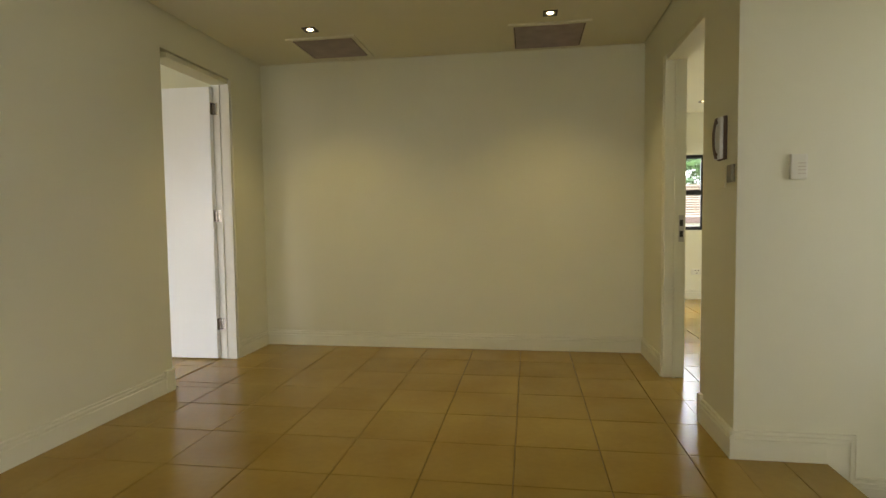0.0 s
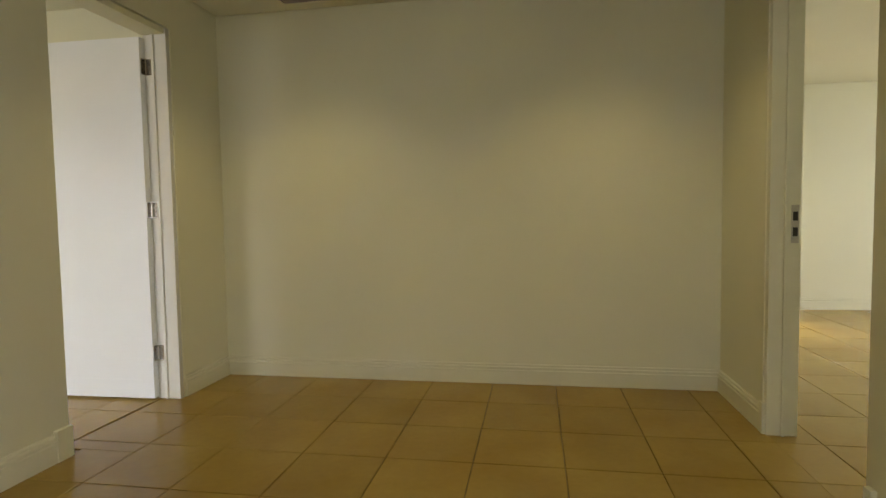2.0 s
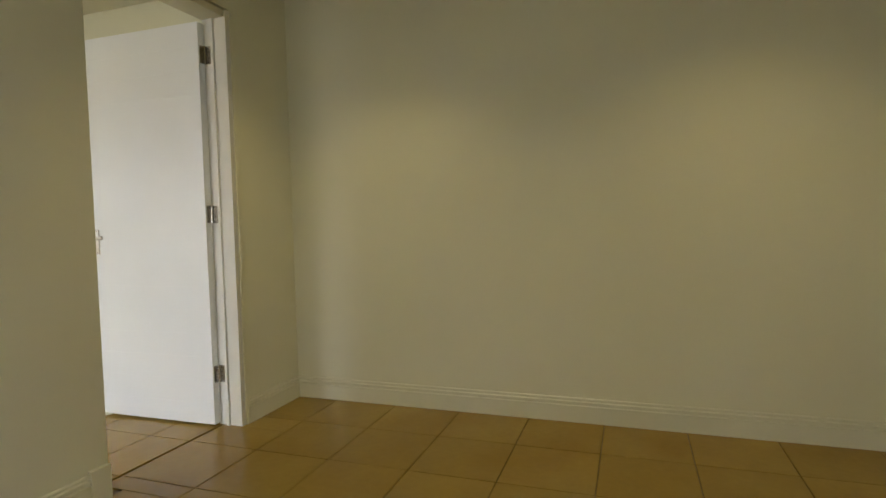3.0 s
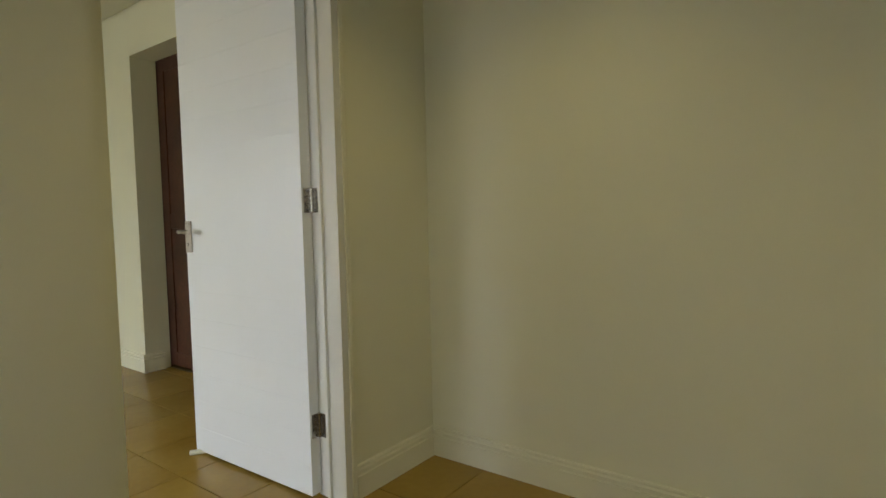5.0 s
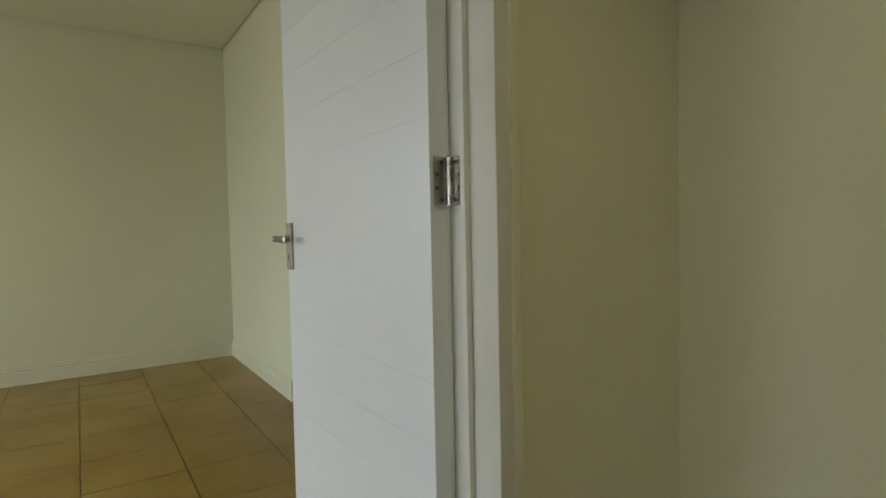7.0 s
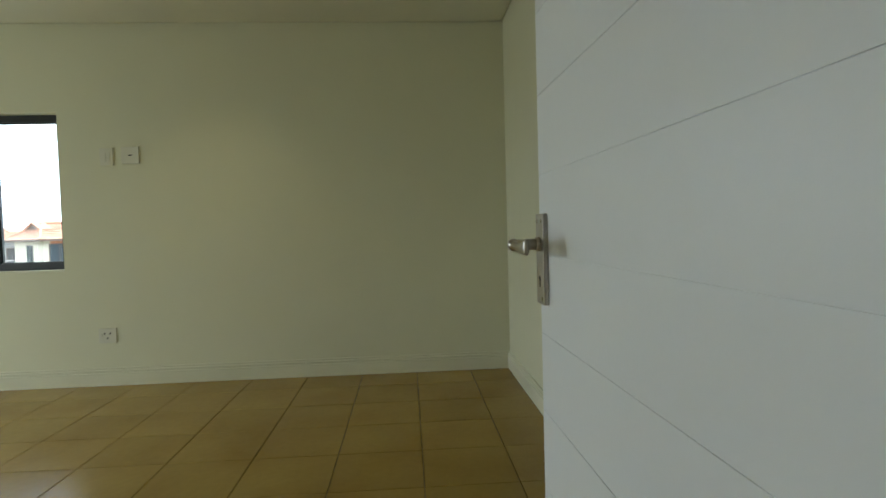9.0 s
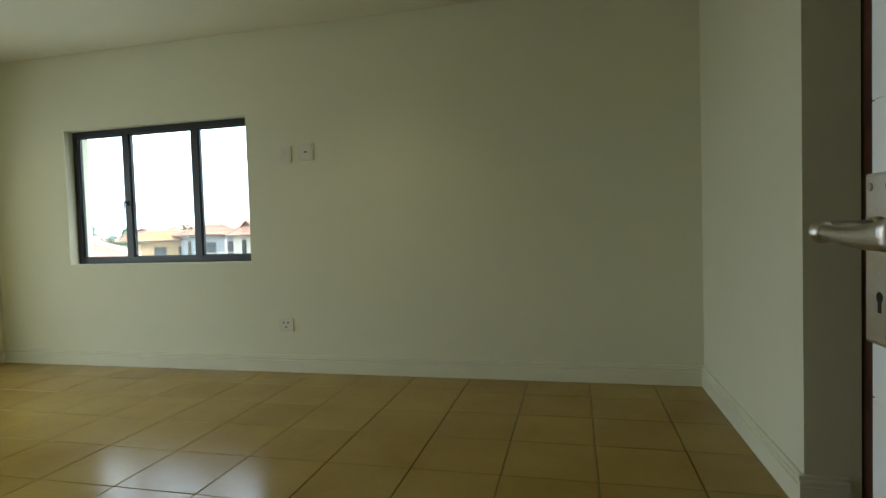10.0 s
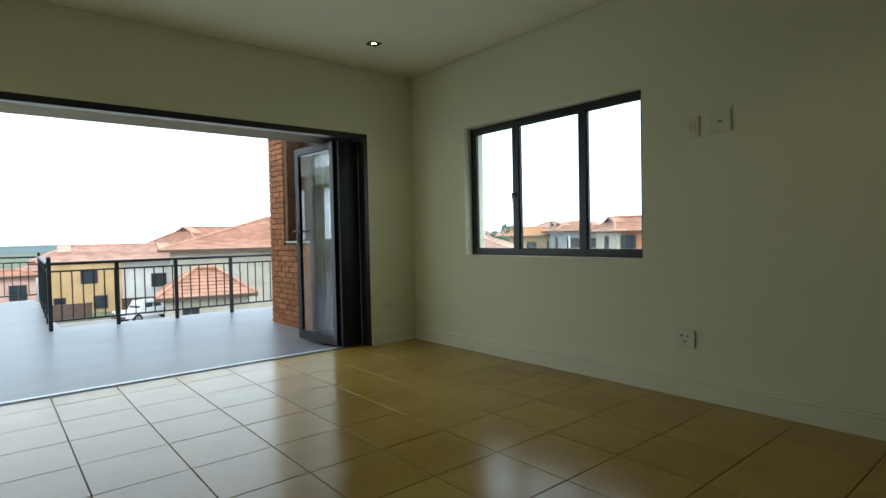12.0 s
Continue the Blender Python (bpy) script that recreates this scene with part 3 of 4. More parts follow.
def railing(name, a, b, posts, ball=()):
    """A black steel railing from a to b with upright bars between posts."""
    a, b = Vector((*a, 0)), Vector((*b, 0))
    L = (b - a).length
    m = Matrix.Translation(a) @ Matrix.Rotation(math.atan2(b.y - a.y, b.x - a.x), 4, "Z")
    ob = thing(name, "black painted steel balcony railing with slim upright bars", "railing", m)
    for p in posts:
        o = part("post", rail_post(0.78 if p in ball else 0.723), BRONZE, ob)
        o.location = (p, 0, 0)
        if p not in ball:
            continue
        bm = bmesh.new()
        bmesh.ops.create_uvsphere(bm, u_segments=12, v_segments=8, radius=0.024, matrix=Matrix.Translation((p, 0, 0.795)))
        part("post_ball", bm, BRONZE, ob, smooth=True)
    bm = bmesh.new()
    box(bm, 0, L, -0.03, 0.03, 0.722, 0.752, bevel=0.006)
    part("handrail", bm, BRONZE, ob)
    boxes("rail", BRONZE, ob, (0, L, -0.010, 0.010, 0.640, 0.660), bevel=0.002)
    boxes("rail", BRONZE, ob, (0, L, -0.010, 0.010, 0.085, 0.105), bevel=0.002)
    bar = bmesh.new()
    box(bar, -0.006, 0.006, -0.006, 0.006, 0.105, 0.64)
    me = mesh_of("bar", bar, BRONZE)
    n = int(L / 0.105)
    for i in range(1, n):
        o = new("bar", me)
        o.parent = ob
        o.location = (i * L / n, 0, 0)


railing("railing", (-1.32, -8.75), (-4.58, -8.75), [0.0, 0.655, 1.30, 1.98, 2.6, 3.2], [0.0])
railing("railing", (-1.32, -8.80), (-1.48, -12.88), [0.68, 1.36, 2.04, 2.72, 3.4, 4.07], [4.07])
railing("railing", (-1.44, -12.90), (0.95, -12.90), [0.6, 1.2, 1.8, 2.36])


# ---- lamps and fittings ----
def downlight(x, y, z, group, energy=9, cone=114):
    ob = thing("downlight", "square recessed ceiling downlight with a dark trim, switched on", "ceiling light", Matrix.Translation((x, y, z)), group)
    r = 0.045
    boxes("trim", BRONZE, ob, (-r, r, -r, -r + 0.012, -0.006, 0.001), (-r, r, r - 0.012, r, -0.006, 0.001), (-r, -r + 0.012, -r + 0.012, r - 0.012, -0.006, 0.001), (r - 0.012, r, -r + 0.012, r - 0.012, -0.006, 0.001), bevel=0.001)
    boxes("reflector", CHROME, ob, (-r + 0.012, r - 0.012, -r + 0.012, r - 0.012, -0.0016, -0.0006))
    bm = bmesh.new()
    rod(bm, (0, 0, -0.0018), (0, 0, -0.0038), 0.021, segs=24)
    part("bulb", bm, GLOW, ob, "glowing warm bulb")
    lamp("downlight_beam", "SPOT", energy, WARM, look((x, y, z - 0.012), (x, y + 0.0001, 0)), cone=cone, blend=0.75, radius=0.025)
    return ob


for dx in (0.752, 2.345):
    downlight(dx, -0.755, HC, "hall downlights", 8.5)
    downlight(dx, -3.9, HC, "hall downlights", 8)
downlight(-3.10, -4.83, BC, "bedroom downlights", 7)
# three more bedroom downlights, unseen, added to brighten the dark walls
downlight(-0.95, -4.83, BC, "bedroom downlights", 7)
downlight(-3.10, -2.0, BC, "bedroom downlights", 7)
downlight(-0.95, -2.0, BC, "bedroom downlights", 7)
downlight(4.15, 2.25, HC, "side room downlights", 7)


def vent(x0, x1, y0, y1, z):
    ob = thing("ceiling_vent", "square return air grille with a cream frame and grey mesh", "air vent", Matrix.Translation((0, 0, z)), "hall ceiling vents")
    f = 0.032
    boxes("frame", CEIL, ob, (x0, x1, y0, y0 + f, -0.012, 0.001), (x0, x1, y1 - f, y1, -0.012, 0.001), (x0, x0 + f, y0 + f, y1 - f, -0.012, 0.001), (x1 - f, x1, y0 + f, y1 - f, -0.012, 0.001), bevel=0.003)
    boxes("backing", GRILLE, ob, (x0 + f, x1 - f, y0 + f, y1 - f, -0.003, 0.0005))
    for sx in (x0 + f + 0.006, x1 - f - 0.010):
        boxes("slot", DARK, ob, (sx, sx + 0.004, y0 + f, y1 - f, -0.0045, -0.003))
    n = 26
    bm = bmesh.new()
    box(bm, x0 + f + 0.014, x1 - f - 0.014, -0.0035, 0.0035, -0.009, -0.0032)
    me = mesh_of("slat", bm, GRILLE)
    for i in range(n):
        o = new("slat", me)
        o.parent = ob
        o.location = (0, y0 + f + (y1 - y0 - 2 * f) * (i + 0.5) / n, 0)


vent(0.50, 1.01, -0.605, -0.105, HC)
vent(2.075, 2.62, -0.60, -0.045, HC)


def wall_plate(name, label, category, m, w, h, kind_of, group=""):
    """A plastic plate on a wall: x along, z up, y out of the wall."""
    ob = thing(name, label, category, m, group)
    bm = bmesh.new()
    box(bm, -w / 2, w / 2, 0, 0.010, -h / 2, h / 2, bevel=0.004)
    part("plate", bm, PLASTIC, ob)
    if kind_of == "switch":
        for dx in (-w / 6, w / 6):
            bm = bmesh.new()
            box(bm, dx - w / 9, dx + w / 9, 0.009, 0.014, -h / 4, h / 4, bevel=0.002)
            part("rocker", bm, PLASTIC, ob)
    elif kind_of == "outlet":
        bm = bmesh.new()
        box(bm, -0.012, 0.012, 0.0095, 0.011, -0.004, 0.004)
        part("outlet_hole", bm, DARK, ob)
    elif kind_of == "socket":
        for dx, dz in ((-0.018, 0.016), (0.018, 0.016), (0.0, -0.016)):
            bm = bmesh.new()
            rod(bm, (dx, 0.0095, dz), (dx, 0.0108, dz), 0.0058, segs=12)
            part("socket_hole", bm, DARK, ob)
        bm = bmesh.new()
        box(bm, w / 2 - 0.026, w / 2 - 0.012, 0.009, 0.014, -0.004, 0.016, bevel=0.002)
        part("rocker", bm, PLASTIC, ob)
    return ob


WEST = Matrix(((0, 1, 0, 0), (-1, 0, 0, 0), (0, 0, 1, 0), (0, 0, 0, 1)))
SOUTH_IN = Matrix.Identity(4)
wall_plate("switch_plate", "small white light switch plate on the bedroom wall", "switch", Matrix.Translation((XW, -2.78, 1.548)) @ WEST, 0.085, 0.115, "switch")
wall_plate("outlet_plate", "square white aerial outlet plate on the bedroom wall", "outlet", Matrix.Translation((XW, -2.625, 1.555)) @ WEST, 0.115, 0.115, "outlet")
wall_plate("power_socket", "white power socket low on the bedroom wall", "socket", Matrix.Translation((XW, -2.83, 0.340)) @ WEST, 0.115, 0.10, "socket")
wall_plate("power_socket", "white power socket low beside the folding door", "socket", Matrix.Translation((-3.58, YS, 0.335)), 0.10, 0.08, "socket")
wall_plate("power_socket", "white power socket low on the side room wall", "socket", Matrix.Translation((4.30, 2.95, 0.345)) @ Matrix.Rotation(math.pi, 4, "Z"), 0.13, 0.075, "socket")

# intercom handset, keypad and alarm panel beside the side room doorway
EASTW = Matrix(((0, -1, 0, 0), (1, 0, 0, 0), (0, 0, 1, 0), (0, 0, 0, 1)))
com = thing("intercom", "white wall intercom with dark brown edges and handset", "intercom", Matrix.Translation((3.07, -1.705, 1.385)) @ EASTW)
bm = bmesh.new()
box(bm, -0.046, 0.046, 0, 0.014, -0.096, 0.096, bevel=0.006)
part("base", bm, FASCIA, com, "dark brown back shell")
bm = bmesh.new()
box(bm, -0.042, 0.042, 0.015, 0.030, -0.092, 0.092, bevel=0.008)
part("body", bm, WHITE, com, "white body")
bm = bmesh.new()
for k in range(8):
    a, c = -0.09 + 0.0225 * k, -0.09 + 0.0225 * (k + 1)
    f = lambda z: 0.036 + 0.012 * (1 - (z / 0.09) ** 2)
    vs = box(bm, -0.010, 0.010, 0.0, 0.0055, a, c + 0.0006)
    for v in vs:
        v.co.y += f(v.co.z) - 0.006
part("handset", bm, FASCIA, com, "curved dark brown handset")
for dz in (-0.07, 0.07):
    boxes("cradle", FASCIA, com, (-0.012, 0.012, 0.029, 0.036, dz - 0.006, dz + 0.006), bevel=0.003)
key = thing("keypad", "small grey wall keypad with a silver rim", "keypad", Matrix.Translation((3.07, -1.812, 1.222)) @ EASTW)
boxes("rim", GREYPLASTIC, key, (-0.036, 0.036, 0, 0.010, -0.038, 0.038), bevel=0.003)
boxes("screen", GREYPLASTIC, key, (-0.028, 0.028, 0.0095, 0.013, -0.031, 0.031), bevel=0.002)
cover = thing("blank_plate", "cream blank cover plate on the wall", "cover plate", Matrix.Translation((3.07, -1.69, 1.215)) @ EASTW)
boxes("plate", PAINT, cover, (-0.05, 0.05, 0, 0.008, -0.05, 0.05), bevel=0.003)
panel = thing("alarm_panel", "white alarm keypad with a ribbed grille on the wall", "alarm panel", Matrix.Translation((3.300, -1.87, 1.238)) @ Matrix.Diagonal((1, -1, 1, 1)))
boxes("case", PLASTIC, panel, (-0.032, 0.032, 0, 0.022, -0.052, 0.052), bevel=0.008)
for k in range(4):
    boxes("rib", STUCCO, panel, (-0.006, 0.024, 0.0215, 0.0235, -0.030 + 0.014 * k, -0.0265 + 0.014 * k), label="grey grille slot")
for ob in panel.children:
    ob.data.flip_normals()


# ---- brick side wall of the balcony ----
brick_wall = wall("wall_brick", "red face brick balcony side wall with a dark window opening", "y", -3.61, -3.382, -7.548, YS - 0.23, -0.02, 2.7, [(-7.08, -6.15, 0.935, 2.69)], MORTAR)
boxes("window_sill_brick", STUCCO, None, (-3.50, -3.355, -7.10, -6.13, 0.915, 0.934), bevel=0.003)
setting(bpy.data.objects["window_sill_brick"], "thin pale sill in the brick opening", "window sill")
# flat dark sheet standing in for the shade within the opening
boxes("brick_opening_screen", WOODANDSHADE, None, (-3.59, -3.55, -7.08, -6.15, 0.936, 2.689))
setting(bpy.data.objects["brick_opening_screen"], "dark brown sheet painting the shade inside the brick opening", "shutter")


# ---- outside: ground, road, houses, car, trees, hills ----
bm = bmesh.new()
bmesh.ops.create_grid(bm, x_segments=40, y_segments=40, size=1500)
for v in bm.verts:
    v.co.z = GROUND
setting(part("ground", bm, GRASS), "dry grass ground falling away to the valley", "ground")
bm = bmesh.new()
box(bm, -26, 1, -52.5, -44.0, GROUND, GROUND + 0.03)
setting(part("pavement", bm, PAVING), "grey paved driveway and parking area", "pavement")


def hip_roof(bm, w, d, over, z, rise, ridge):
    """A hipped roof with a ridge along x, with real thickness at the eaves."""
    W, D = w / 2 + over, d / 2 + over
    low = [bm.verts.new(p) for p in ((-W, -D, z), (W, -D, z), (W, D, z), (-W, D, z))]
    eave = [bm.verts.new((v.co.x, v.co.y, z + 0.12)) for v in low]
    r0, r1 = bm.verts.new((-ridge / 2, 0, z + rise)), bm.verts.new((ridge / 2, 0, z + rise))
    bm.faces.new(low[::-1])
    for i in range(4):
        bm.faces.new((low[i], low[(i + 1) % 4], eave[(i + 1) % 4], eave[i]))
    bm.faces.new((eave[0], eave[1], r1, r0))
    bm.faces.new((eave[1], eave[2], r1))
    bm.faces.new((eave[2], eave[3], r0, r1))
    bm.faces.new((eave[3], eave[0], r0))
    return eave, (r0, r1)


def tile_ribs(bm, w, d, over, z, rise, ridge, step=0.33):
    """Rows of roof tiles as raised courses on the two long slopes and the hips."""
    W, D = w / 2 + over, d / 2 + over
    z += 0.12
    n = max(4, int(math.hypot(D, rise) / step))
    for side in (-1, 1):
        for i in range(n):
            t = i / n
            y0, zz = side * D * (1 - t), z + rise * t
            half = W + (ridge / 2 - W) * t
            m = Matrix.Translation((0, y0, zz)) @ Matrix.Rotation(-side * math.atan2(rise, D), 4, "X")
            box(bm, -half, half, -0.025, 0.025, -0.02, 0.022, m)
    hx = W - ridge / 2
    for side in (-1, 1):
        for i in range(n):
            t = i / n
            x0, zz = side * (W - hx * t), z + rise * t
            half = D * (1 - t)
            m = Matrix.Translation((x0, 0, zz)) @ Matrix.Rotation(side * math.atan2(rise, hx), 4, "Y")
            box(bm, -0.025, 0.025, -half, half, -0.02, 0.022, m)
    for sx in (-1, 1):
        for sy in (-1, 1):
            rod(bm, (sx * W, sy * D, z), (sx * ridge / 2, 0, z + rise), 0.11, segs=6)
    rod(bm, (-ridge / 2, 0, z + rise), (ridge / 2, 0, z + rise), 0.12, segs=6)


def house(name, label, x, y, turn, w, d, wall_h, rise, ridge, walls, roof=None, openings=(), over=0.7, z=GROUND, category="house", gablet=True):
    """A plastered house with a tiled hip roof. openings: (face, along, z, width, height) with face in s n e w."""
    ob = thing(name, label, category, pose(x, y, z, 0, 0, turn))
    boxes("wall", walls, ob, (-w / 2, w / 2, -d / 2, d / 2, 0, wall_h))
    bm = bmesh.new()
    hip_roof(bm, w, d, over, wall_h, rise, ridge)
    rf = part("roof", bm, roof or ROOF, ob)
    bm = bmesh.new()
    tile_ribs(bm, w, d, over, wall_h, rise, ridge)
    part("roof_tiles", bm, roof or ROOF, rf)
    # small upright gables where the hips meet the ridge
    for sx in (-1, 1) if gablet and ridge > 2.5 else ():
        drop = min(0.75, rise * 0.42)
        half = (d / 2 + over) * drop / rise + 0.12
        top, x0, x1 = wall_h + 0.12 + rise + 0.06, sx * (ridge / 2 - 0.2), sx * (ridge / 2 + 0.85)
        bm = bmesh.new()
        for side in (-1, 1):
            slope = [bm.verts.new(p) for p in ((x0, 0, top), (x1, 0, top), (x1, side * half, top - drop), (x0, side * half, top - drop))]
            under = [bm.verts.new(v.co - Vector((0, 0, 0.14))) for v in slope]
            bm.faces.new(slope)
            bm.faces.new(under[::-1])
            for i in range(4):
                bm.faces.new((slope[i], slope[(i + 1) % 4], under[(i + 1) % 4], under[i]))
        part("gablet", bm, roof or ROOF, rf)
        bm = bmesh.new()
        inset = sx * (ridge / 2 + 0.62)
        ring = [[bm.verts.new((x, y, z_)) for y, z_ in ((-half, top - drop - 0.12), (half, top - drop - 0.12), (0, top - 0.1))] for x in (inset, inset - sx * 0.1)]
        bm.faces.new(ring[0])
        bm.faces.new(ring[1][::-1])
        for i in range(3):
            bm.faces.new((ring[0][i], ring[0][(i + 1) % 3], ring[1][(i + 1) % 3], ring[1][i]))
        part("gable_panel", bm, FASCIA, rf, "dark timber gable panel")
    W, D = w / 2 + over, d / 2 + over
    boxes("fascia", FASCIA, ob, (-W - 0.03, W + 0.03, -D - 0.03, -D - 0.001, wall_h - 0.08, wall_h + 0.11), (-W - 0.03, W + 0.03, D + 0.001, D + 0.03, wall_h - 0.08, wall_h + 0.11),
          (-W - 0.03, -W - 0.001, -D, D, wall_h - 0.08, wall_h + 0.11), (W + 0.001, W + 0.03, -D, D, wall_h - 0.08, wall_h + 0.11))
    for face, u, zc, ow, oh in openings:
        turned = {"n": pose(0, d / 2, 0, 0, 0, 180), "s": pose(0, -d / 2, 0), "e": pose(w / 2, 0, 0, 0, 0, 90), "w": pose(-w / 2, 0, 0, 0, 0, -90)}[face]
        win = boxes("window", FASCIA, ob, (-ow / 2, ow / 2, -0.07, 0.02, 0, oh), bevel=0.01)
        win.matrix_local = turned @ Matrix.Translation((u, 0, zc))
        boxes("pane", DARKGLASS, win, (-ow / 2 + 0.06, -0.025, -0.082, -0.068, 0.06, oh - 0.06))
        boxes("pane", DARKGLASS, win, (0.025, ow / 2 - 0.06, -0.082, -0.068, 0.06, oh - 0.06))
        boxes("sill", STUCCOWHITE, win, (-ow / 2 - 0.08, ow / 2 + 0.08, -0.13, -0.001, -0.08, -0.005))
    return ob


# seen over the balcony railing
house("house", "large beige house with a broad terracotta hip roof", -23.8, -48.3, -18, 22.0, 14.6, 5.48, 2.53, 7.4, STUCCO, openings=[("n", 9.0, 2.7, 1.3, 1.5), ("n", 5.0, 3.2, 1.2, 1.2), ("n", 0.5, 2.7, 1.8, 1.5), ("e", 0, 3.0, 1.4, 1.3)], gablet=False)
house("house", "beige house with a gabled terracotta hip roof behind", -22.4, -72.0, 22, 11.0, 9.0, 5.5, 2.2, 6.4, STUCCO, openings=[("n", 2.0, 3.0, 1.6, 1.3), ("e", 0, 3.0, 1.6, 1.3)])
house("garage", "beige garage with a low terracotta pyramid roof", -11.05, -36.3, -14, 4.5, 4.0, 2.95, 1.5, 1.1, STUCCO, openings=[("n", -0.9, 1.2, 0.9, 1.2), ("e", 0.0, 0.8, 1.4, 1.6)], category="garage", over=0.45)
long_house = house("house", "long white and ochre house with a shared red tiled roof", -10.4, -62.4, -4, 12.0, 7.0, 4.5, 1.35, 7.5, STUCCOWHITE, ROOFPALE, openings=[("n", 3.2, 1.9, 1.3, 1.3)])
boxes("wing", STUCCOYELLOW, long_house, (-0.1, 5.3, 3.5, 4.05, 0, 4.35), label="ochre plastered front wing")
for wx, wz, ww, wh in ((2.4, 2.6, 1.3, 1.2), (1.6, 0.3, 1.1, 1.2), (4.6, 0.3, 0.9, 1.2)):
    win = boxes("window", FASCIA, long_house, (wx - ww / 2, wx + ww / 2, 4.03, 4.11, wz, wz + wh), bevel=0.01)
    boxes("pane", DARKGLASS, win, (wx - ww / 2 + 0.06, wx + ww / 2 - 0.06, 4.105, 4.118, wz + 0.06, wz + wh - 0.06))
house("house", "small brick red house beyond the terrace", -1.6, -60, 4, 4.2, 5.0, 3.55, 0.4, 2.2, STUCCOPINK, openings=[("n", 0.9, 1.6, 1.2, 1.3), ("n", -0.9, 1.6, 1.0, 1.3)], over=0.3)
house("house", "small white house beyond the terrace", -5.6, -72, 0, 4.5, 6.0, 3.4, 0.6, 2.0, STUCCOWHITE, ROOFPALE, openings=[("n", 0.0, 1.4, 1.3, 1.6)], over=0.3)
for gx, gy, gt, gw in ((-13.6, -54.8, -8, 8.0), (-5.2, -54.2, -4, 4.2)):
    bwall = boxes("boundary_wall", FASCIA, None, (-gw / 2, gw / 2, -0.1, 0.1, 0, 1.25), (-gw / 2 - 0.04, gw / 2 + 0.04, -0.14, 0.14, 1.251, 1.33))
    bwall.matrix_world = pose(gx, gy, GROUND, 0, 0, gt)
    tagged(bwall, "low brown boundary wall with a coping", "boundary wall")

# seen through the bedroom window
house("house", "low house with a pale terracotta roof", -21.6, -27.4, -48, 9, 8, 5.25, 1.4, 3.0, STUCCO, ROOFPALE, openings=[("n", 0, 3.0, 1.4, 1.2)], gablet=False)
house("house", "yellow plastered two storey house with a tiled roof", -55.5, -48.2, -40, 5.6, 7, 5.84, 1.05, 3.0, STUCCOYELLOW, ROOFORANGE, openings=[("n", 1.6, 3.8, 1.3, 1.4), ("n", -0.9, 3.8, 1.3, 1.4), ("e", 0, 3.8, 1.4, 1.4), ("n", 0.6, 0.4, 2.6, 1.9)], gablet=False)
grey_house = house("house", "blue grey two storey house with balconies and a tiled roof", -55.0, -41.0, -38, 5.8, 7, 6.35, 0.95, 3.0, STUCCOGREY, openings=[("n", -1.5, 3.6, 1.5, 2.0), ("n", 1.2, 3.6, 1.5, 2.0), ("e", 1.5, 4.2, 1.3, 1.6), ("n", 0.2, 0.5, 3.0, 1.9)])
boxes("balcony", STUCCOWHITE, grey_house, (-2.5, 2.3, 3.45, 4.5, 3.2, 3.4), label="white plastered balcony slab")
for bx in (-2.4, -0.1, 2.1):
    boxes("post", STUCCOWHITE, grey_house, (bx, bx + 0.16, 4.3, 4.46, 3.4, 5.9))
for bz in (3.75, 4.1, 4.4):
    boxes("balcony_rail", STUCCOWHITE, grey_house, (-2.4, 2.25, 4.36, 4.42, bz, bz + 0.07))
red_house = house("house", "orange red and cream two storey house with a terracotta roof", -52.98, -31.7, -30, 7.6, 4.5, 6.2, 1.45, 5.4, STUCCORED, openings=[("n", -2.6, 4.2, 1.7, 1.7), ("n", 0.2, 4.2, 1.1, 1.6), ("e", 0.2, 4.3, 1.0, 1.5)], over=0.55)
boxes("wing", STUCCO, red_house, (3.3, 3.84, -2.2, 2.29, 0, 6.19), label="cream plastered corner")
for k, (hx, hy, hs) in enumerate(((-92, -84, 1.0), (-99, -74, 1.1), (-88, -94, 0.9), (-104, -66, 1.1), (-112, -78, 1.0), (-118, -96, 1.2), (-96, -58, 1.0), (-104, -50, 1.1), (-90, -104, 1.0))):
    house("house", "distant house with a reddish tiled roof", hx, hy, 35 + 17 * k % 60, 12 * hs, 9, 5.6 * hs, 2.4, 5.0, (STUCCO, STUCCOWHITE, STUCCOYELLOW)[k % 3], (ROOF, ROOFPALE)[k % 2], openings=[("n", -2, 3.0, 1.5, 1.3), ("n", 2, 3.0, 1.5, 1.3), ("e", 0, 3.0, 1.5, 1.3)])
# seen through the side room window
house("house", "cream house with pale weathered roof tiles", 7.0, 19.5, 12, 14, 7, 6.2, 1.25, 9.0, STUCCOWHITE, ROOFTAN, openings=[("s", 0, 3.2, 1.4, 1.3)])


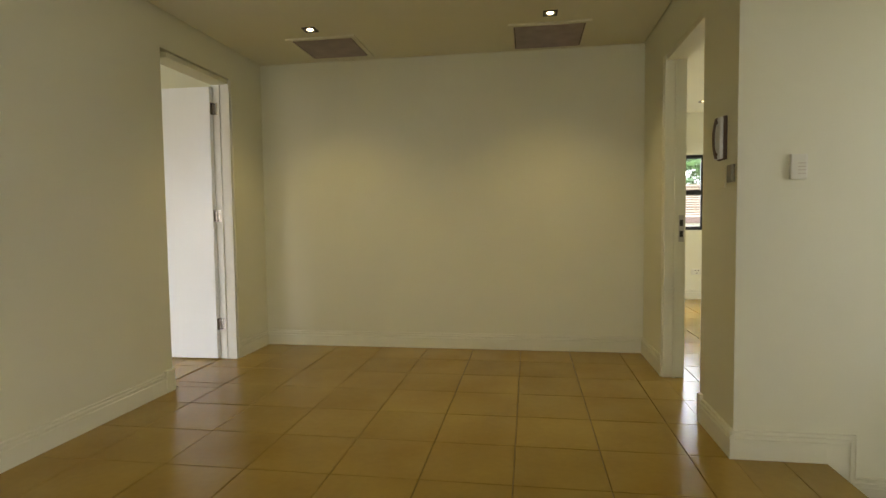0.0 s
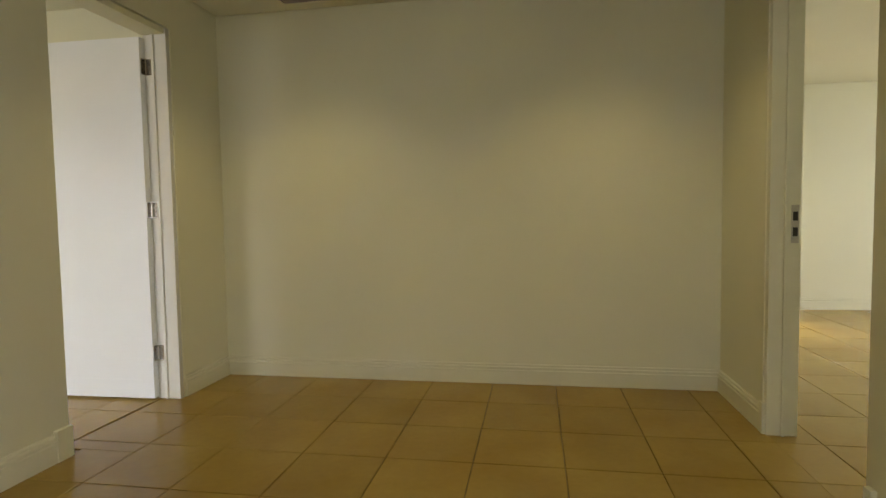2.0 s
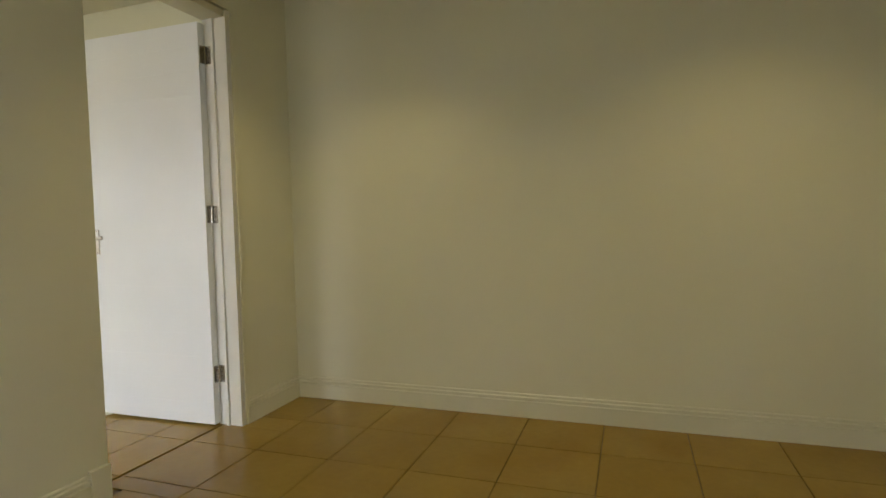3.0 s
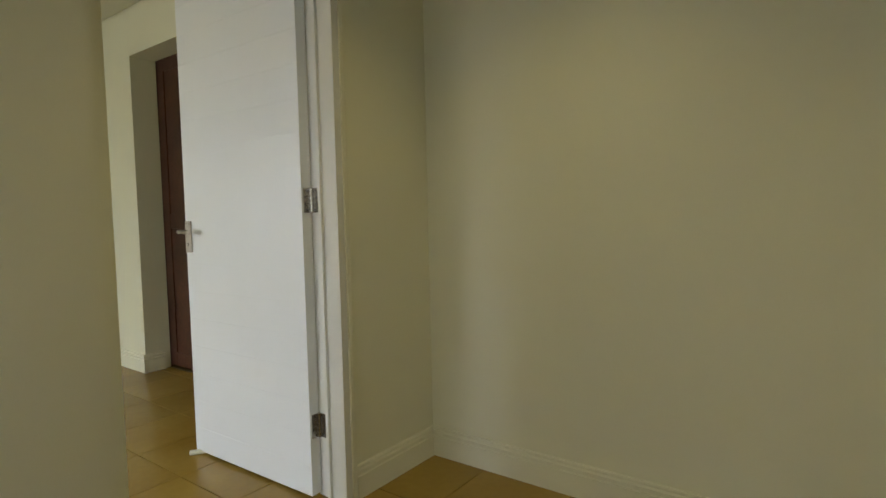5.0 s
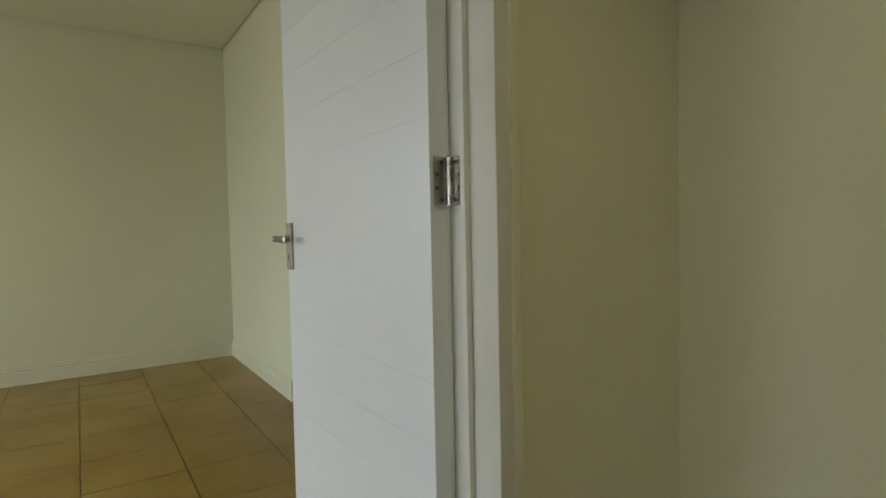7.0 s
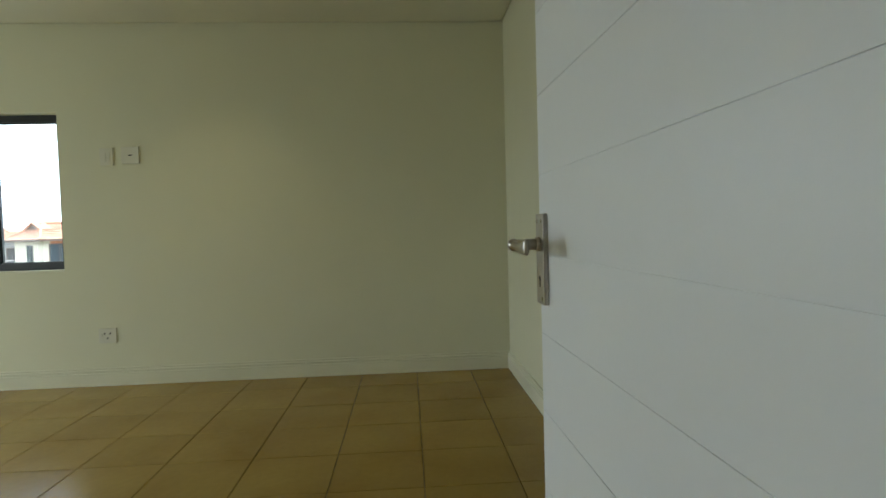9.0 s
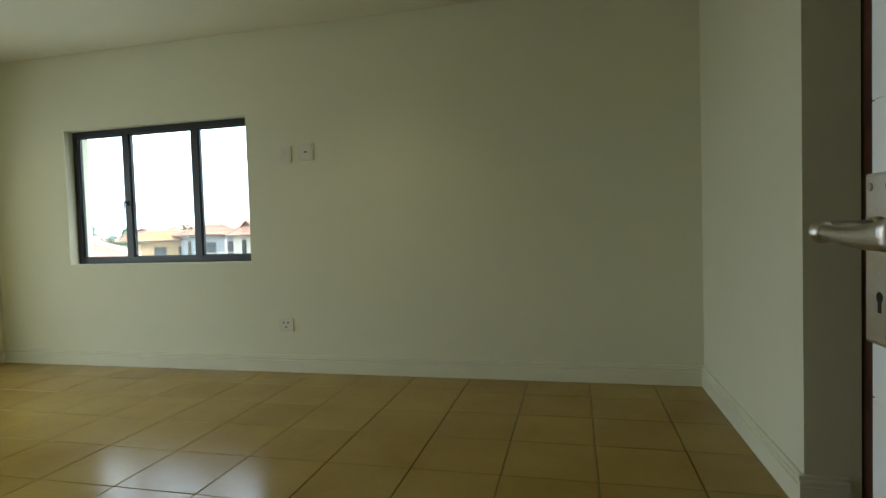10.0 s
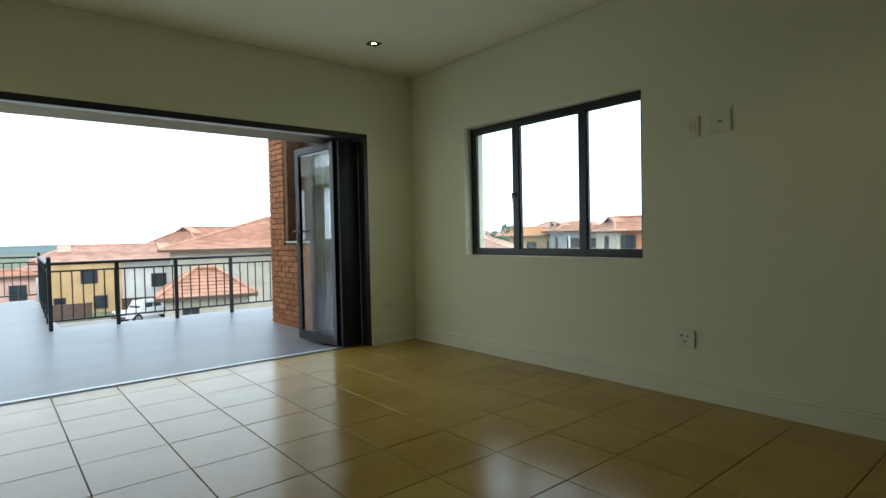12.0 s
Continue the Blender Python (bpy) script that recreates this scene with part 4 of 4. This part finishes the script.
def tree(name, label, x, y, h, crown, seed, n=420, leaf=0.3):
    rnd = random.Random(seed)
    ob = thing(name, label, "tree", pose(x, y, GROUND))
    bm = bmesh.new()
    rod(bm, (0, 0, 0), (0.1, 0.05, h * 0.55), 0.26, 0.14, segs=9)
    for k in range(7):
        a = k * 2.4
        rod(bm, (0.08, 0.04, h * (0.38 + 0.03 * k)), (math.cos(a) * crown * 0.6, math.sin(a) * crown * 0.6, h * (0.62 + 0.045 * k)), 0.1, 0.03, segs=6)
    part("trunk", bm, BARK, ob)
    centres = [(Vector((rnd.gauss(0, crown * 0.42), rnd.gauss(0, crown * 0.42), h * 0.72 + rnd.gauss(0, h * 0.13))), rnd.uniform(0.5, 1.0) * crown * 0.36) for _ in range(16)]
    verts, faces = [], []
    for i in range(n):
        c, r = centres[i % 16]
        v = Vector((rnd.gauss(0, 1), rnd.gauss(0, 1), rnd.gauss(0, 1))).normalized()
        p = c + v * r * rnd.uniform(0.5, 1.0)
        u = Vector((rnd.gauss(0, 1), rnd.gauss(0, 1), rnd.gauss(0, 0.6))).normalized()
        w = u.cross(v).normalized() if u.cross(v).length > 0.01 else Vector((1, 0, 0))
        s = leaf * rnd.uniform(0.6, 1.3)
        k = len(verts)
        verts += [p - u * s, p + w * s * 0.4, p + u * s, p - w * s * 0.4]
        faces.append((k, k + 1, k + 2, k + 3))
    me = bpy.data.meshes.new("crown")
    me.from_pydata([tuple(v) for v in verts], [], faces)
    me.materials.append(LEAF)
    cr = new("crown", me)
    cr.parent = ob
    return ob


tree("tree", "tall feathery green tree behind the roofs", 8.6, 27.5, 10.6, 3.4, 3, 16000, 0.17)
tree("tree", "tall feathery green tree behind the roofs", 12.0, 30.5, 10.2, 3.2, 4, 14000, 0.18)
# far bush between the houses
rnd = random.Random(9)
verts, faces = [], []
for i in range(3600):
    if i < 2000:
        a, r, top = rnd.uniform(math.radians(150), math.radians(258)), rnd.uniform(75, 240), 4.0
    else:
        a, r, top = rnd.uniform(math.radians(208), math.radians(240)), rnd.uniform(92, 140), 8.4
    top *= 0.75 + 0.5 * noise.noise(Vector((a * 30, r * 0.02, 0)))
    p = Vector((math.cos(a) * r, math.sin(a) * r, GROUND + rnd.uniform(0.3, max(1.0, top))))
    for j in range(3):
        u = Vector((rnd.gauss(0, 1), rnd.gauss(0, 1), rnd.gauss(0, 1))).normalized() * rnd.uniform(0.4, 1.1)
        w = Vector((rnd.gauss(0, 1), rnd.gauss(0, 1), rnd.gauss(0, 1))).normalized() * rnd.uniform(0.3, 0.8)
        k = len(verts)
        verts += [p - u, p + w, p + u, p - w]
        faces.append((k, k + 1, k + 2, k + 3))
me = bpy.data.meshes.new("far_bush")
me.from_pydata([tuple(v) for v in verts], [], faces)
me.materials.append(LEAF)
tagged(new("far_bush", me), "scattered green bush between distant houses", "bushes", kind="stuff")

# hills along the horizon, their haze tinted into the colour
bm = bmesh.new()
rows = []
for ring, (rad, hgt) in enumerate(((420, 0), (620, 1.2), (900, 4.0), (1100, 3.0))):
    row = []
    for i in range(97):
        a = math.radians(110 + 190 * i / 96)
        z = GROUND + hgt * (0.75 + 0.35 * noise.noise(Vector((i * 0.16, ring * 0.7, 2.0))))
        row.append(bm.verts.new((math.cos(a) * rad, math.sin(a) * rad, z)))
    rows.append(row)
for p, q in zip(rows[:-1], rows[1:]):
    for i in range(96):
        bm.faces.new((p[i], p[i + 1], q[i + 1], q[i]))
setting(part("backdrop", bm, HILL, smooth=True), "green hills along the horizon, tinted for haze", "hills")


# white pickup parked on the driveway
def pickup(m):
    car = thing("pickup_truck", "white double cab pickup parked on the driveway", "car", m)
    bm = bmesh.new()
    box(bm, -2.55, 2.55, -0.88, 0.88, 0.45, 0.98, bevel=0.09)
    vs = box(bm, -0.75, 1.35, -0.80, 0.80, 0.95, 1.66, bevel=0.07)
    for v in vs:
        if v.co.z > 1.3:
            v.co.x = 0.3 + (v.co.x - 0.3) * 0.72
            v.co.y *= 0.86
    part("body", bm, CARWHITE, car)
    boxes("load_bed", RUBBER, car, (-2.42, -0.85, -0.76, 0.76, 0.975, 0.99))
    for s in (-1, 1):
        boxes("side_window", DARKGLASS, car, (-0.38, 0.25, s * 0.765 - 0.012, s * 0.765 + 0.012, 1.12, 1.50))
        boxes("side_window", DARKGLASS, car, (0.32, 0.92, s * 0.765 - 0.012, s * 0.765 + 0.012, 1.12, 1.48))
        boxes("headlight", CHROME, car, (2.50, 2.565, s * 0.66 - 0.15, s * 0.66 + 0.15, 0.72, 0.88), bevel=0.02)
        boxes("tail_light", STUCCORED, car, (-2.565, -2.50, s * 0.78 - 0.07, s * 0.78 + 0.07, 0.70, 0.95), bevel=0.02)
    w = boxes("windscreen", DARKGLASS, car, (-0.012, 0.012, -0.66, 0.66, -0.27, 0.27))
    w.matrix_local = pose(1.17, 0, 1.33, 0, -33, 0)
    boxes("bumper", FASCIA, car, (2.54, 2.63, -0.84, 0.84, 0.42, 0.62), bevel=0.02)
    for wx in (-1.6, 1.6):
        for s in (-1, 1):
            bm = bmesh.new()
            rod(bm, (wx, s * 0.70, 0.36), (wx, s * 0.92, 0.36), 0.36, segs=22)
            wh = part("wheel", bm, TYRE, car)
            bm = bmesh.new()
            rod(bm, (wx, s * 0.915, 0.36), (wx, s * 0.93, 0.36), 0.21, segs=16)
            part("rim", bm, STEEL, wh)
    return car


pickup(pose(-10.6, -49.2, GROUND + 0.03, 0, 0, 22))


# ---- pieces: tiles and bricks, each on shared meshes ----
TILE_MESH = {}


def tile_mesh(w, d, mat, h):
    key_ = (round(w, 3), round(d, 3), mat.name)
    if key_ not in TILE_MESH:
        bm = bmesh.new()
        b = 0.0015
        lo = [bm.verts.new((x, y, -0.008)) for x, y in ((0, 0), (w, 0), (w, d), (0, d))]
        mid = [bm.verts.new((v.co.x, v.co.y, h - b)) for v in lo]
        top = [bm.verts.new((x, y, h)) for x, y in ((b, b), (w - b, b), (w - b, d - b), (b, d - b))]
        for i in range(4):
            j = (i + 1) % 4
            bm.faces.new((lo[i], lo[j], mid[j], mid[i]))
            bm.faces.new((mid[i], mid[j], top[j], top[i]))
        bm.faces.new(top)
        TILE_MESH[key_] = mesh_of("tile", bm, mat)
    return TILE_MESH[key_]


def lay(parent, x0, x1, y0, y1, ox, oy, px, py, mat, gap=0.004, top=0.0, z=0.0, seed=1, tilt=0.0015):
    """Lays tiles over a rectangle on a lattice, cut at its edges."""
    rnd = random.Random(seed)
    i0, i1 = math.floor((x0 - ox) / px), math.ceil((x1 - ox) / px)
    j0, j1 = math.floor((y0 - oy) / py), math.ceil((y1 - oy) / py)
    for i in range(i0, i1):
        for j in range(j0, j1):
            a, c = max(x0, ox + i * px + gap / 2), min(x1, ox + (i + 1) * px - gap / 2)
            e, f = max(y0, oy + j * py + gap / 2), min(y1, oy + (j + 1) * py - gap / 2)
            if c - a < 0.012 or f - e < 0.012:
                continue
            o = new("tile", tile_mesh(c - a, f - e, mat, top))
            o.parent = parent
            o.matrix_world = Matrix.Translation((a, e, z)) @ Matrix.Rotation(radians(rnd.uniform(-1, 1) * 0.08), 4, "X") @ Matrix.Rotation(radians(rnd.uniform(-1, 1) * 0.08), 4, "Y")


lay(floor, 0.268, 3.07, -4.6, 0.0, 0.268, -0.366, 0.3745, 0.3755, TILE, seed=1)
lay(floor, 3.07, 3.436, -3.14, -1.87, 0.268, -0.366, 0.3745, 0.3755, TILE, seed=2)
lay(floor, -0.119, 0.268, -1.208, -0.5195, 0.268, -0.366, 0.3745, 0.3755, TILE, seed=3)
lay(floor, 0.0, 0.268, -4.6, -1.209, 0.268, -0.366, 0.3745, 0.3755, TILE, seed=8)
lay(floor, 0.0, 0.268, -0.5195, 0.0, 0.268, -0.366, 0.3745, 0.3755, TILE, seed=9)
lay(floor, XW, XE - 0.003, YS - 0.08, YN + 0.165, -1.075, -4.518, 0.358, 0.3775, TILE, seed=4)
lay(floor, 3.07, 5.2, -1.5, 2.95, 0.268, -0.366, 0.3745, 0.3755, TILE, seed=5)
# rest of the hall behind the start
boxes("floor_rest", TILE, floor, (0.0, 3.46, -7.94, -4.602, -0.008, 0.0))
boxes("floor_rest", TILE, floor, (5.202, 7.49, -1.74, 2.94, -0.008, 0.0))

# face bricks: stretcher courses on the balcony side and the wall's end
bm = bmesh.new()
box(bm, 0, 0.014, 0, 0.193, 0, 0.0505, bevel=0.003)
BRICK_FULL = mesh_of("brick", bm, BRICK)
bm = bmesh.new()
box(bm, 0, 0.014, 0, 0.090, 0, 0.0495, bevel=0.003)
BRICK_HALF = mesh_of("brick", bm, BRICK)
rnd = random.Random(5)
rows_n = int(2.7 / 0.0605)
for r in range(rows_n):
    z = -0.012 + r * 0.0605
    y = -7.548
    first = r % 2 == 0
    while y < YS - 0.34:
        me = BRICK_HALF if (first and r % 2 == 0) else BRICK_FULL
        ln = 0.090 if me is BRICK_HALF else 0.193
        first = False
        inside = z + 0.05 > 0.915 and y + ln > -7.085 and y < -6.145
        if inside and y < -7.11 and -7.085 - y > 0.09:
            me, inside, ln = BRICK_HALF, False, 0.090
        if not inside:
            o = new("brick", me)
            o.parent = brick_wall
            o.location = (-3.382 + rnd.uniform(-0.0015, 0.0015), y, z)
        y += ln + 0.007
for r in range(rows_n):
    z = -0.012 + r * 0.0605
    o = new("brick", BRICK_FULL)
    o.parent = brick_wall
    o.matrix_world = Matrix.Translation((-3.595, -7.548 + rnd.uniform(-0.001, 0.001), z)) @ Matrix.Rotation(radians(-90), 4, "Z")
